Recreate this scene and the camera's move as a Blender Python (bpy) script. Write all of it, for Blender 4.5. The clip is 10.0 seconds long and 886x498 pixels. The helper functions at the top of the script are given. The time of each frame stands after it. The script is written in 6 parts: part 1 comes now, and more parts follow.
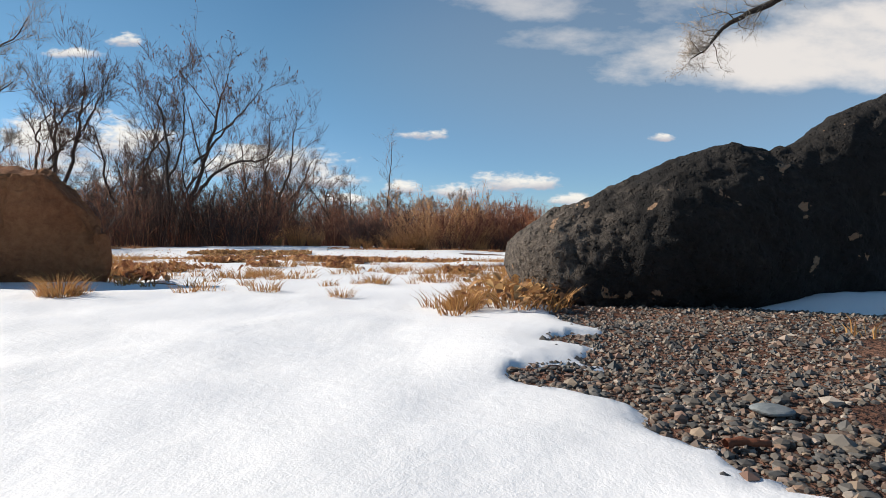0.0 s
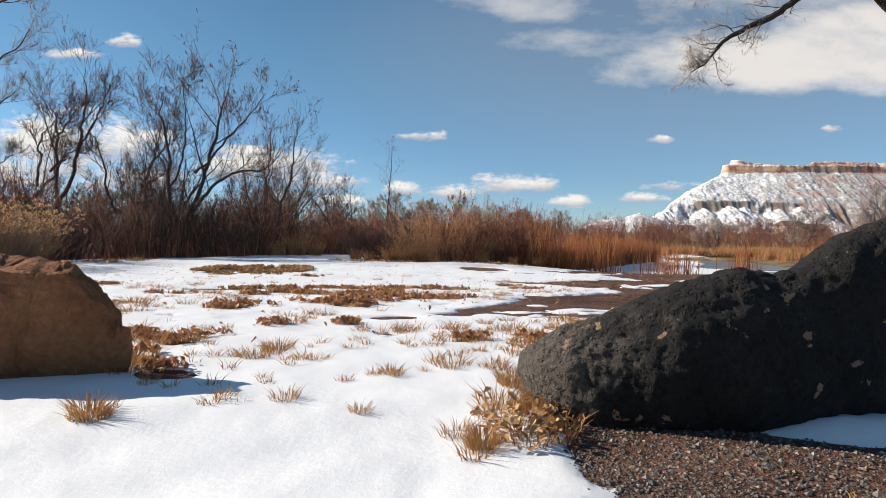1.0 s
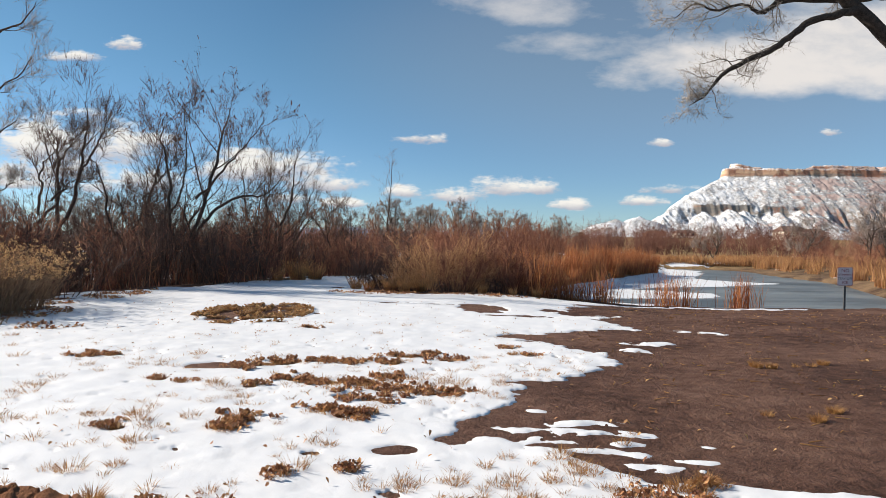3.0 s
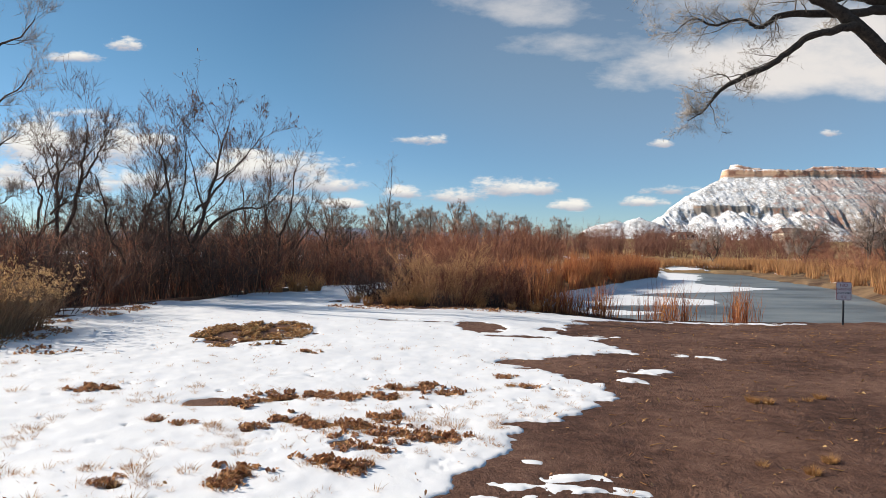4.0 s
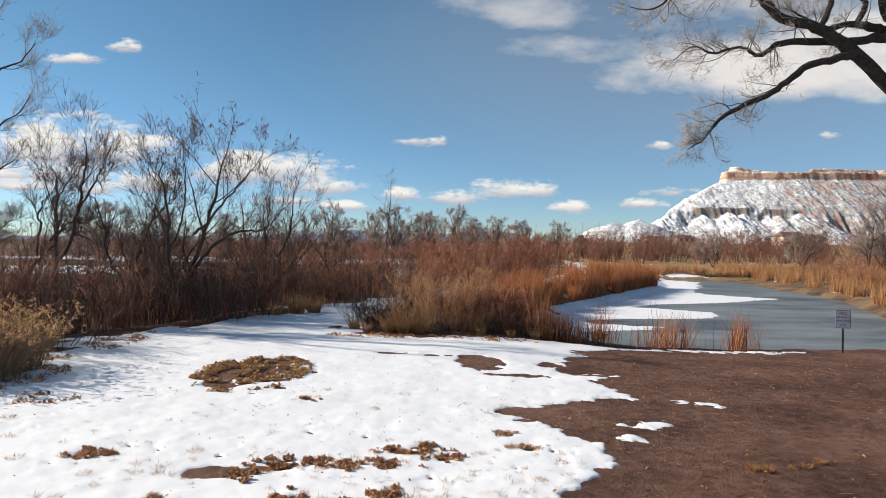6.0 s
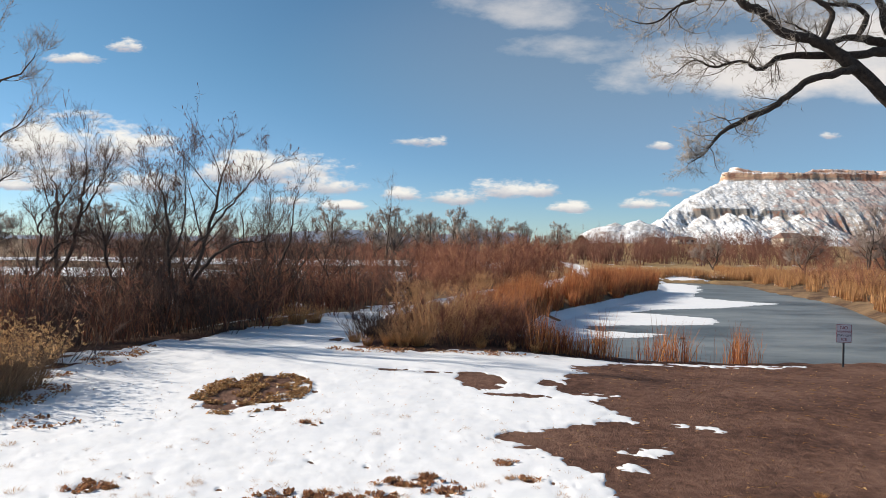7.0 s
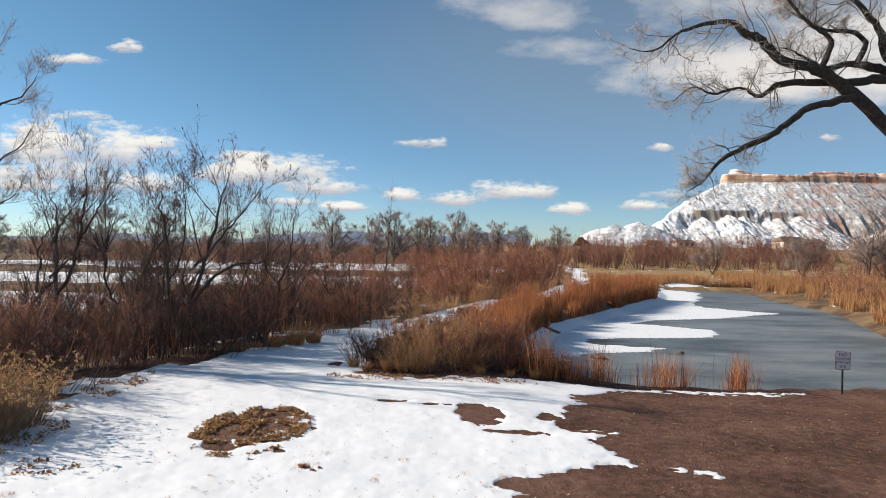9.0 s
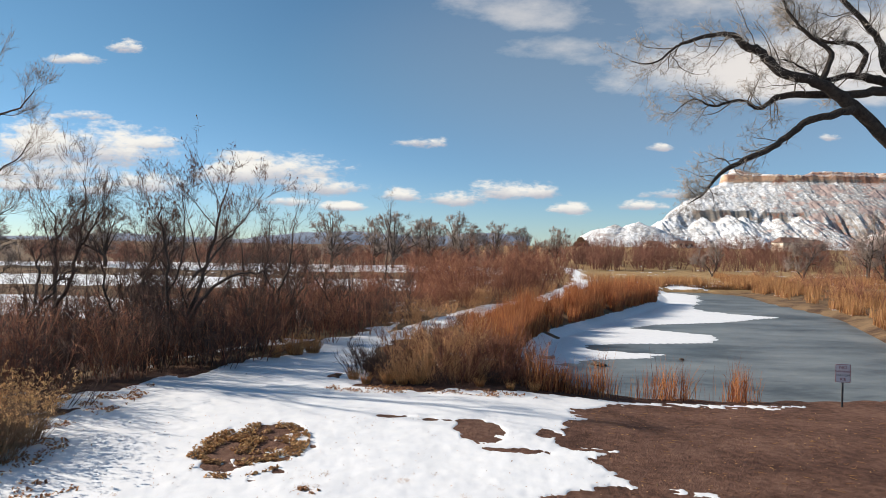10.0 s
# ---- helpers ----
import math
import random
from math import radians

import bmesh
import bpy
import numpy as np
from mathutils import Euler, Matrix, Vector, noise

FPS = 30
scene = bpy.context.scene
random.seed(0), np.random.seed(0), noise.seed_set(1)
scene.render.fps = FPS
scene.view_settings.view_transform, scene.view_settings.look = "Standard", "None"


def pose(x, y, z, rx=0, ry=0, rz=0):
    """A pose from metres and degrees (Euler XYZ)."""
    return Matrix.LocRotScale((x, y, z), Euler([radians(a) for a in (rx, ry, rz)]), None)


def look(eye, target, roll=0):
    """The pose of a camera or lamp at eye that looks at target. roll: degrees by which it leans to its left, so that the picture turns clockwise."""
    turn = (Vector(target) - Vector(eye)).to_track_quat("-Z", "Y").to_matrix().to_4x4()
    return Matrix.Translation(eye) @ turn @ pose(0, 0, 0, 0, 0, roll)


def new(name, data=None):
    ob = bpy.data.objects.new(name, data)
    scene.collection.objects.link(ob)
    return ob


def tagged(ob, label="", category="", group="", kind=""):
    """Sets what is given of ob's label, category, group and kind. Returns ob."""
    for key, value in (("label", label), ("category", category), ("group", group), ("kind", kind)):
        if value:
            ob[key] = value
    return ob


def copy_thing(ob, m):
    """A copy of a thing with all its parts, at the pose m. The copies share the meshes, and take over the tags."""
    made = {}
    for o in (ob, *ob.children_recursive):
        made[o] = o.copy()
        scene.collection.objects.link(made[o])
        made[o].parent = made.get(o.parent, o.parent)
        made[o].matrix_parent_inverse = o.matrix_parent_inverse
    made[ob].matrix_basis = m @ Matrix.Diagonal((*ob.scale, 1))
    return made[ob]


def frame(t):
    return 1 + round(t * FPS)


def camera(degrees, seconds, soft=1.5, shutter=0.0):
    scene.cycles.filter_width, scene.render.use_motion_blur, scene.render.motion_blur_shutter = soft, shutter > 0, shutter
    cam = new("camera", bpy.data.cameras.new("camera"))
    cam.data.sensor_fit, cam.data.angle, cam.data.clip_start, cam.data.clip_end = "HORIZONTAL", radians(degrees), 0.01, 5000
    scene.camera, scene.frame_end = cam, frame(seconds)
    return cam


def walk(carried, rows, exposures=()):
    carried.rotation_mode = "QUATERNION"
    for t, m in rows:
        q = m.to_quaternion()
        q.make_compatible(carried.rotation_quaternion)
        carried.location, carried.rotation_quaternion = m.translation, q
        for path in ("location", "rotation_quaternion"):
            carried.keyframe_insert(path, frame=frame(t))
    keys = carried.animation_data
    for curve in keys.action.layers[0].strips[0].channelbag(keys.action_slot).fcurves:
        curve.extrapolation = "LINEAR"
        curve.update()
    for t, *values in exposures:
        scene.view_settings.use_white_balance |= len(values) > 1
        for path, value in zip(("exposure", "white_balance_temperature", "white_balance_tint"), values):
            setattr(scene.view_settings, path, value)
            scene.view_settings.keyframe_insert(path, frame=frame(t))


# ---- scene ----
cam = camera(72.0, 10.0, 0.8)
PATH = [
    (0, (0.148, 0.104, 0.182), (0.094, 2.103, 0.143), 0.5),
    (0.5, (0.13, 0.081, 0.333), (0.077, 2.08, 0.296), 0.5),
    (1, (0.097, 0.049, 0.524), (0.045, 2.048, 0.489), 0.6),
    (1.5, (0.08, 0.028, 0.748), (0.029, 2.027, 0.717), 0.6),
    (2, (0.086, 0.012, 0.99), (0.035, 2.011, 0.961), 0.6),
    (2.5, (0.074, 0.01, 1.211), (0.023, 2.009, 1.184), 0.7),
    (4, (0.112, -0.013, 1.884), (0.061, 1.986, 1.861), 0.7),
    (4.5, (0.113, -0.001, 2.097), (0.063, 1.999, 2.076), 0.7),
    (5, (0.104, 0.009, 2.311), (0.053, 2.008, 2.291), 0.7),
    (5.5, (0.104, -0.001, 2.515), (0.054, 1.999, 2.497), 0.7),
    (7, (0.089, 0.024, 3.174), (0.039, 2.023, 3.157), 0.8),
    (7.5, (0.07, 0.028, 3.385), (0.02, 2.027, 3.368), 0.8),
    (8, (0.067, 0.006, 3.591), (0.017, 2.005, 3.576), 0.9),
    (8.5, (0.077, 0.009, 3.784), (0.027, 2.008, 3.771), 0.9),
    (9, (0.098, 0.01, 3.991), (0.048, 2.009, 3.978), 0.9),
    (9.5, (0.11, 0.014, 4.189), (0.06, 2.013, 4.177), 0.9),
    (10, (0.094, 0.047, 4.398), (0.045, 2.046, 4.385), 0.9),
]
walk(cam, [(t, look(eye, target, roll)) for t, eye, target, roll in PATH], exposures=[(0, 0.46, 7050, 10), (10, 0.46, 7050, 10)])

# ---------------------------------------------------------------- sky and sun
SUN = Vector((-0.96, 0.24, 0.52)).normalized()


class Nodes:
    """Small helper to wire node trees."""

    def __init__(self, tree):
        self.t = tree
        tree.nodes.clear()

    def n(self, kind, **props):
        node = self.t.nodes.new(kind)
        for k, v in props.items():
            if k == "operation":
                node.operation = v
            elif k == "blend_type":
                node.blend_type = v
            elif k == "data_type":
                node.data_type = v
            elif k == "sky_type":
                node.sky_type = v
        return node

    def put(self, socket, v):
        if isinstance(v, bpy.types.NodeSocket):
            self.t.links.new(v, socket)
        else:
            socket.default_value = v

    def math(self, op, a, b=0.0, c=0.0):
        m = self.n("ShaderNodeMath", operation=op)
        self.put(m.inputs[0], a)
        self.put(m.inputs[1], b)
        self.put(m.inputs[2], c)
        return m.outputs[0]

    def mix(self, f, a, b):
        m = self.n("ShaderNodeMix", data_type="RGBA")
        self.put(m.inputs[0], f)
        self.put(m.inputs[6], a)
        self.put(m.inputs[7], b)
        return m.outputs[2]

    def noise(self, vec, scale, detail=4.0, rough=0.55):
        m = self.n("ShaderNodeTexNoise")
        self.put(m.inputs["Vector"], vec)
        self.put(m.inputs["Scale"], scale)
        self.put(m.inputs["Detail"], detail)
        self.put(m.inputs["Roughness"], rough)
        return m.outputs[0]

    def voro(self, vec, scale, out=0):
        m = self.n("ShaderNodeTexVoronoi")
        self.put(m.inputs["Vector"], vec)
        self.put(m.inputs["Scale"], scale)
        return m.outputs[out]

    def ramp(self, f, *stops):
        m = self.n("ShaderNodeValToRGB")
        e = m.color_ramp.elements
        while len(e) < len(stops):
            e.new(0.5)
        for el, (p, c) in zip(e, stops):
            el.position = p
            el.color = (*c, 1) if len(c) == 3 else c
        self.put(m.inputs[0], f)
        return m.outputs[0]

    def step(self, f, a, b):
        m = self.n("ShaderNodeMapRange")
        m.interpolation_type = "SMOOTHSTEP"
        self.put(m.inputs[0], f)
        self.put(m.inputs[1], a)
        self.put(m.inputs[2], b)
        return m.outputs[0]


def rgb(*c):
    return (*c, 1.0)


def make_world():
    w = bpy.data.worlds.new("sky")
    scene.world = w
    w.use_nodes = True
    k = Nodes(w.node_tree)
    sky = k.n("ShaderNodeTexSky", sky_type="NISHITA")
    sky.sun_disc = False
    sky.sun_elevation = math.asin(SUN.z)
    sky.sun_rotation = math.atan2(SUN.x, SUN.y)
    sky.altitude = 1400
    sky.air_density = 1.0
    sky.dust_density = 0.05
    sky.ozone_density = 1.5
    tex = k.n("ShaderNodeTexCoord")
    sep = k.n("ShaderNodeSeparateXYZ")
    k.put(sep.inputs[0], tex.outputs["Generated"])
    ys = k.math("MAXIMUM", sep.outputs[1], 0.05)
    u = k.math("DIVIDE", sep.outputs[0], ys)
    v = k.math("DIVIDE", sep.outputs[2], ys)
    ahead = k.step(sep.outputs[1], 0.05, 0.3)
    comb = k.n("ShaderNodeCombineXYZ")
    k.put(comb.inputs[0], u)
    k.put(comb.inputs[1], v)
    flat = comb.outputs[0]
    stretch = k.n("ShaderNodeMapping")
    k.put(stretch.inputs[0], flat)
    stretch.inputs["Scale"].default_value = (1.0, 2.2, 1.0)
    puff = k.noise(stretch.outputs[0], 12.0, 8.0, 0.6)
    fine = k.noise(stretch.outputs[0], 52.0, 6.0, 0.62)
    warp = k.math("ADD", k.math("MULTIPLY", k.math("SUBTRACT", puff, 0.5), 6.0), k.math("MULTIPLY", k.math("SUBTRACT", fine, 0.5), 3.2))
    # cumulus banks low over the horizon: centre and half sizes
    clouds = [
        (-0.655, 0.142, 0.16, 0.044), (-0.700, 0.104, 0.14, 0.020), (-0.509, 0.160, 0.042, 0.012), (-0.642, 0.298, 0.042, 0.010), (-0.557, 0.318, 0.028, 0.011),
        (-0.628, 0.204, 0.044, 0.008), (-0.714, 0.180, 0.039, 0.008), (-0.385, 0.108, 0.062, 0.020), (-0.300, 0.112, 0.10, 0.030), (-0.225, 0.089, 0.07, 0.014),
        (-0.357, 0.140, 0.051, 0.009), (-0.192, 0.059, 0.034, 0.008), (-0.291, 0.066, 0.048, 0.008), (-0.092, 0.078, 0.032, 0.011), (-0.004, 0.073, 0.054, 0.013),
        (0.067, 0.086, 0.045, 0.017), (0.134, 0.087, 0.030, 0.013), (0.185, 0.061, 0.030, 0.010), (0.297, 0.067, 0.034, 0.009), (-0.063, 0.165, 0.042, 0.009), (0.327, 0.163, 0.018, 0.007),
        (0.598, 0.182, 0.017, 0.006), (-0.527, 0.090, 0.083, 0.018), (-0.737, 0.087, 0.083, 0.010), (-0.594, 0.081, 0.056, 0.010), (0.342, 0.087, 0.040, 0.009),
    ]
    dense, height, weight = None, None, None
    for cu, cv, hu, hv in clouds:
        du = k.math("DIVIDE", k.math("SUBTRACT", u, cu), hu)
        dv = k.math("DIVIDE", k.math("SUBTRACT", v, cv), hv)
        flat_foot = k.math("MULTIPLY", dv, k.math("ADD", 1.25, k.math("MULTIPLY", k.math("SIGN", dv), -0.35)))
        d = k.math("SUBTRACT", 1.0, k.math("ADD", k.math("MULTIPLY", du, du), k.math("MULTIPLY", flat_foot, flat_foot)))
        share = k.math("MAXIMUM", k.math("ADD", d, 0.8), 0.0)
        dense = d if dense is None else k.math("MAXIMUM", dense, d)
        height = k.math("MULTIPLY", share, dv) if height is None else k.math("ADD", height, k.math("MULTIPLY", share, dv))
        weight = share if weight is None else k.math("ADD", weight, share)
    height = k.math("DIVIDE", height, k.math("ADD", weight, 0.001))
    body = k.step(k.math("ADD", k.math("MAXIMUM", k.math("ADD", dense, 0.6), -4.0), warp), -0.1, 1.7)
    soft = k.noise(stretch.outputs[0], 7.0, 7.0, 0.58)

    def bank(rows, tilt, foot):
        """Densest of several soft lens shapes: centre and half sizes; foot flattens the underside."""
        most = None
        for cu, cv, hu, hv in rows:
            du = k.math("DIVIDE", k.math("SUBTRACT", u, cu), hu)
            dv = k.math("SUBTRACT", k.math("DIVIDE", k.math("SUBTRACT", v, cv), hv), k.math("MULTIPLY", du, tilt))
            dv = k.math("MULTIPLY", dv, k.math("ADD", 1.0 + foot, k.math("MULTIPLY", k.math("SIGN", dv), -foot)))
            d = k.math("SUBTRACT", 1.0, k.math("ADD", k.math("MULTIPLY", du, du), k.math("MULTIPLY", dv, dv)))
            most = d if most is None else k.math("MAXIMUM", most, d)
        return most
    wisp = bank([(0.195, 0.318, 0.12, 0.022), (0.105, 0.385, 0.13, 0.034), (0.60, 0.40, 0.34, 0.06), (0.70, 0.37, 0.2, 0.05)], 0.0, 0.1)
    wisp = k.step(k.math("ADD", k.math("MAXIMUM", wisp, -2.5), k.math("MULTIPLY", k.math("SUBTRACT", soft, 0.5), 7.0)), -1.3, 2.4)
    broad = bank([(0.56, 0.285, 0.30, 0.075), (0.68, 0.30, 0.22, 0.10)], 0.15, 0.35)
    broad = k.step(k.math("ADD", k.math("MAXIMUM", broad, -2.5), k.math("MULTIPLY", k.math("SUBTRACT", soft, 0.5), 3.0)), -0.6, 1.1)
    haze = k.math("MULTIPLY", k.step(bank([(0.42, 0.31, 0.60, 0.20)], 0.0, 0.0), -0.6, 1.0), 0.11)
    sheet = k.math("MAXIMUM", k.math("MAXIMUM", haze, k.math("MULTIPLY", wisp, 0.62)), k.math("MULTIPLY", broad, 0.94))
    elsewhere = k.step(k.noise(tex.outputs["Generated"], 2.2, 6.0), 0.56, 0.75)
    elsewhere = k.math("MULTIPLY", elsewhere, k.math("SUBTRACT", 1.0, ahead))
    shade = k.step(k.math("ADD", k.math("MULTIPLY", k.math("SUBTRACT", puff, 0.5), 2.2), height), -0.55, 0.75)
    lit = k.mix(shade, rgb(5.0, 5.2, 6.2), rgb(9.7, 9.7, 9.6))
    tint = k.n("ShaderNodeMix", data_type="RGBA", blend_type="MULTIPLY")
    tint.inputs[0].default_value = 1.0
    k.put(tint.inputs[6], sky.outputs[0])
    k.put(tint.inputs[7], k.mix(k.step(sep.outputs[2], 0.0, 0.30), rgb(0.68, 0.92, 1.24), rgb(0.66, 0.99, 1.10)))
    col = k.mix(k.math("MULTIPLY", sheet, ahead), tint.outputs[2], rgb(8.4, 8.3, 8.5))
    col = k.mix(k.math("MULTIPLY", k.math("MULTIPLY", body, ahead), 0.93), col, lit)
    col = k.mix(k.math("MULTIPLY", elsewhere, 0.7), col, rgb(7.0, 7.2, 7.6))
    bg = k.n("ShaderNodeBackground")
    k.put(bg.inputs[0], col)
    bg.inputs[1].default_value = SKY
    out = k.n("ShaderNodeOutputWorld")
    k.put(out.inputs[0], bg.outputs[0])


SKY = 0.071
make_world()
sun = new("sun", bpy.data.lights.new("sun", "SUN"))
sun.data.energy, sun.data.angle, sun.data.color = 4.9, radians(0.53), (1.0, 0.95, 0.88)
sun.matrix_world = look(SUN * 50, (0, 0, 0))


# ---------------------------------------------------------------- noise and mesh tools
def lattice(ix, iy, seed):
    h = (ix.astype(np.int64) * 374761393 + iy.astype(np.int64) * 668265263 + seed * 1442695041) & 0xFFFFFFFF
    h = ((h ^ (h >> 13)) * 1274126177) & 0xFFFFFFFF
    return ((h ^ (h >> 16)) & 0xFFFF) / 65535.0


def vnoise(x, y, seed=0):
    x, y = np.asarray(x, float), np.asarray(y, float)
    ix, iy = np.floor(x), np.floor(y)
    fx, fy = x - ix, y - iy
    fx, fy = fx * fx * (3 - 2 * fx), fy * fy * (3 - 2 * fy)
    a, b = lattice(ix, iy, seed), lattice(ix + 1, iy, seed)
    c, d = lattice(ix, iy + 1, seed), lattice(ix + 1, iy + 1, seed)
    return (a * (1 - fx) + b * fx) * (1 - fy) + (c * (1 - fx) + d * fx) * fy - 0.5


def fbm(x, y, seed=0, octaves=4):
    s, amp = 0.0, 1.0
    for i in range(octaves):
        s = s + amp * vnoise(x * 2 ** i + 17.3 * i, y * 2 ** i - 9.1 * i, seed + i)
        amp *= 0.5
    return s


def ss(a, b, v):
    q = np.clip((v - a) / (b - a), 0, 1)
    return q * q * (3 - 2 * q)


def inside(px, py, poly):
    """Signed distance to a polygon, positive inside."""
    px, py = np.asarray(px, float), np.asarray(py, float)
    best = np.full(px.shape, 1e9)
    odd = np.zeros(px.shape, bool)
    for (x0, y0), (x1, y1) in zip(poly, poly[1:] + poly[:1]):
        ex, ey = x1 - x0, y1 - y0
        t = np.clip(((px - x0) * ex + (py - y0) * ey) / (ex * ex + ey * ey), 0, 1)
        best = np.minimum(best, np.hypot(px - x0 - t * ex, py - y0 - t * ey))
        cross = (y0 > py) != (y1 > py)
        odd ^= cross & (px < ex * (py - y0) / (ey if ey else 1e-9) + x0)
    return np.where(odd, best, -best)


def mesh_np(name, verts, faces, material, smooth=True):
    """A mesh from arrays; faces is a list of integer arrays, (n, 3) or (n, 4)."""
    me = bpy.data.meshes.new(name)
    verts = np.asarray(verts, np.float32)
    me.vertices.add(len(verts))
    me.vertices.foreach_set("co", verts.ravel())
    faces = [f for f in faces if len(f)]
    idx = np.concatenate([f.ravel() for f in faces]).astype(np.int32)
    sizes = np.concatenate([np.full(len(f), f.shape[1]) for f in faces])
    starts = np.concatenate([[0], np.cumsum(sizes)[:-1]]).astype(np.int32)
    me.loops.add(len(idx))
    me.loops.foreach_set("vertex_index", idx)
    me.polygons.add(len(sizes))
    me.polygons.foreach_set("loop_start", starts)
    me.polygons.foreach_set("use_smooth", np.full(len(sizes), smooth))
    me.update(calc_edges=True)
    me.materials.append(material)
    return me


def child(name, me, parent, label=""):
    ob = new(name, me)
    ob.parent = parent
    if label:
        ob["label"] = label
    return ob


def thing(name, label, category, group="", kind="", m=None):
    ob = new(name)
    ob.empty_display_size = 0.1
    if m is not None:
        ob.matrix_world = m
    return tagged(ob, label, category, group, kind)


def part(name, bm, material, parent, label=""):
    me = bpy.data.meshes.new(name)
    bm.to_mesh(me)
    bm.free()
    me.materials.append(material)
    return child(name, me, parent, label)


def grid_faces(nu, nv, wrap=False):
    a = np.arange(nu * nv).reshape(nu, nv)
    if wrap:
        a = np.concatenate([a, a[:, :1]], axis=1)
    return np.stack([a[:-1, :-1], a[1:, :-1], a[1:, 1:], a[:-1, 1:]], axis=-1).reshape(-1, 4)


def stems(base, mid, tip, r0, r1):
    """Many thin three-sided tapering stems, each of two lengths and a point."""
    simple = mid is None
    base, tip = np.asarray(base, float), np.asarray(tip, float)
    n = len(base)
    r0, r1 = np.broadcast_to(r0, n)[:, None], np.broadcast_to(r1, n)[:, None]
    d = tip - base
    d /= np.linalg.norm(d, axis=1, keepdims=True) + 1e-9
    ref = np.where(np.abs(d[:, 2:3]) > 0.8, np.array([[1.0, 0, 0]]), np.array([[0, 0, 1.0]]))
    a = np.cross(d, ref)
    a /= np.linalg.norm(a, axis=1, keepdims=True) + 1e-9
    b = np.cross(d, a)
    rings = []
    for c, r in ((base, r0),) if simple else ((base, r0), (np.asarray(mid, float), r1)):
        for ang in (0.0, 2.094, 4.189):
            rings.append(c + r * (a * math.cos(ang) + b * math.sin(ang)))
    v = np.stack(rings + [tip], axis=1).reshape(-1, 3)
    if simple:
        o = (np.arange(n) * 4)[:, None]
        return v, None, np.concatenate([o + np.array([[i, (i + 1) % 3, 3]]) for i in range(3)])
    o = (np.arange(n) * 7)[:, None]
    quads = np.concatenate([o + np.array([[i, (i + 1) % 3, 3 + (i + 1) % 3, 3 + i]]) for i in range(3)])
    tris = np.concatenate([o + np.array([[3 + i, 3 + (i + 1) % 3, 6]]) for i in range(3)])
    return v, quads, tris


def blades(base, mid, tip, width, turn):
    """Many flat bent blades: two triangles and a quad."""
    base, mid, tip = (np.asarray(a, float) for a in (base, mid, tip))
    n = len(base)
    side = np.stack([np.cos(turn), np.sin(turn), np.zeros(n)], axis=1) * np.broadcast_to(width, n)[:, None]
    v = np.stack([base - side, base + side, mid + side * 0.8, mid - side * 0.8, tip], axis=1).reshape(-1, 3)
    o = (np.arange(n) * 5)[:, None]
    return v, o + np.array([[0, 1, 2, 3]]), o + np.array([[3, 2, 4]])


def tube(points, radii, sides=7):
    """A tapering tube along a line of points, closed at its end."""
    p = np.asarray(points, float)
    r = np.asarray(radii, float)
    t = np.gradient(p, axis=0)
    t /= np.linalg.norm(t, axis=1, keepdims=True) + 1e-9
    ref = np.array([0.0, 1.0, 0.0]) if abs(t[:, 1]).mean() < 0.7 else np.array([1.0, 0, 0])
    a = np.cross(t, ref)
    a /= np.linalg.norm(a, axis=1, keepdims=True) + 1e-9
    b = np.cross(t, a)
    ang = np.linspace(0, 2 * math.pi, sides, endpoint=False)
    v = p[:, None] + r[:, None, None] * (a[:, None] * np.cos(ang)[None, :, None] + b[:, None] * np.sin(ang)[None, :, None])
    return v.reshape(-1, 3), grid_faces(len(p), sides, wrap=True)


class Bag:
    """Gathers pieces into one mesh."""

    def __init__(self):
        self.v, self.q, self.t, self.n = [], [], [], 0

    def add(self, v, quads=None, tris=None):
        self.v.append(np.asarray(v, np.float32))
        if quads is not None and len(quads):
            self.q.append(quads + self.n)
        if tris is not None and len(tris):
            self.t.append(tris + self.n)
        self.n += len(v)
        return self

    def mesh(self, name, material, smooth=True):
        f = []
        if self.q:
            f.append(np.concatenate(self.q))
        if self.t:
            f.append(np.concatenate(self.t))
        return mesh_np(name, np.concatenate(self.v), f, material, smooth)


def curved(points, steps):
    """A smooth line through control rows of any width."""
    p = np.asarray(points, float)
    n = len(p)
    out = []
    for s in np.linspace(0, n - 1, steps):
        i = min(int(s), n - 2)
        f = s - i
        a, b, c, d = p[max(i - 1, 0)], p[i], p[i + 1], p[min(i + 2, n - 1)]
        out.append(0.5 * ((2 * b) + (c - a) * f + (2 * a - 5 * b + 4 * c - d) * f * f + (3 * b - a - 3 * c + d) * f ** 3))
    return np.array(out)


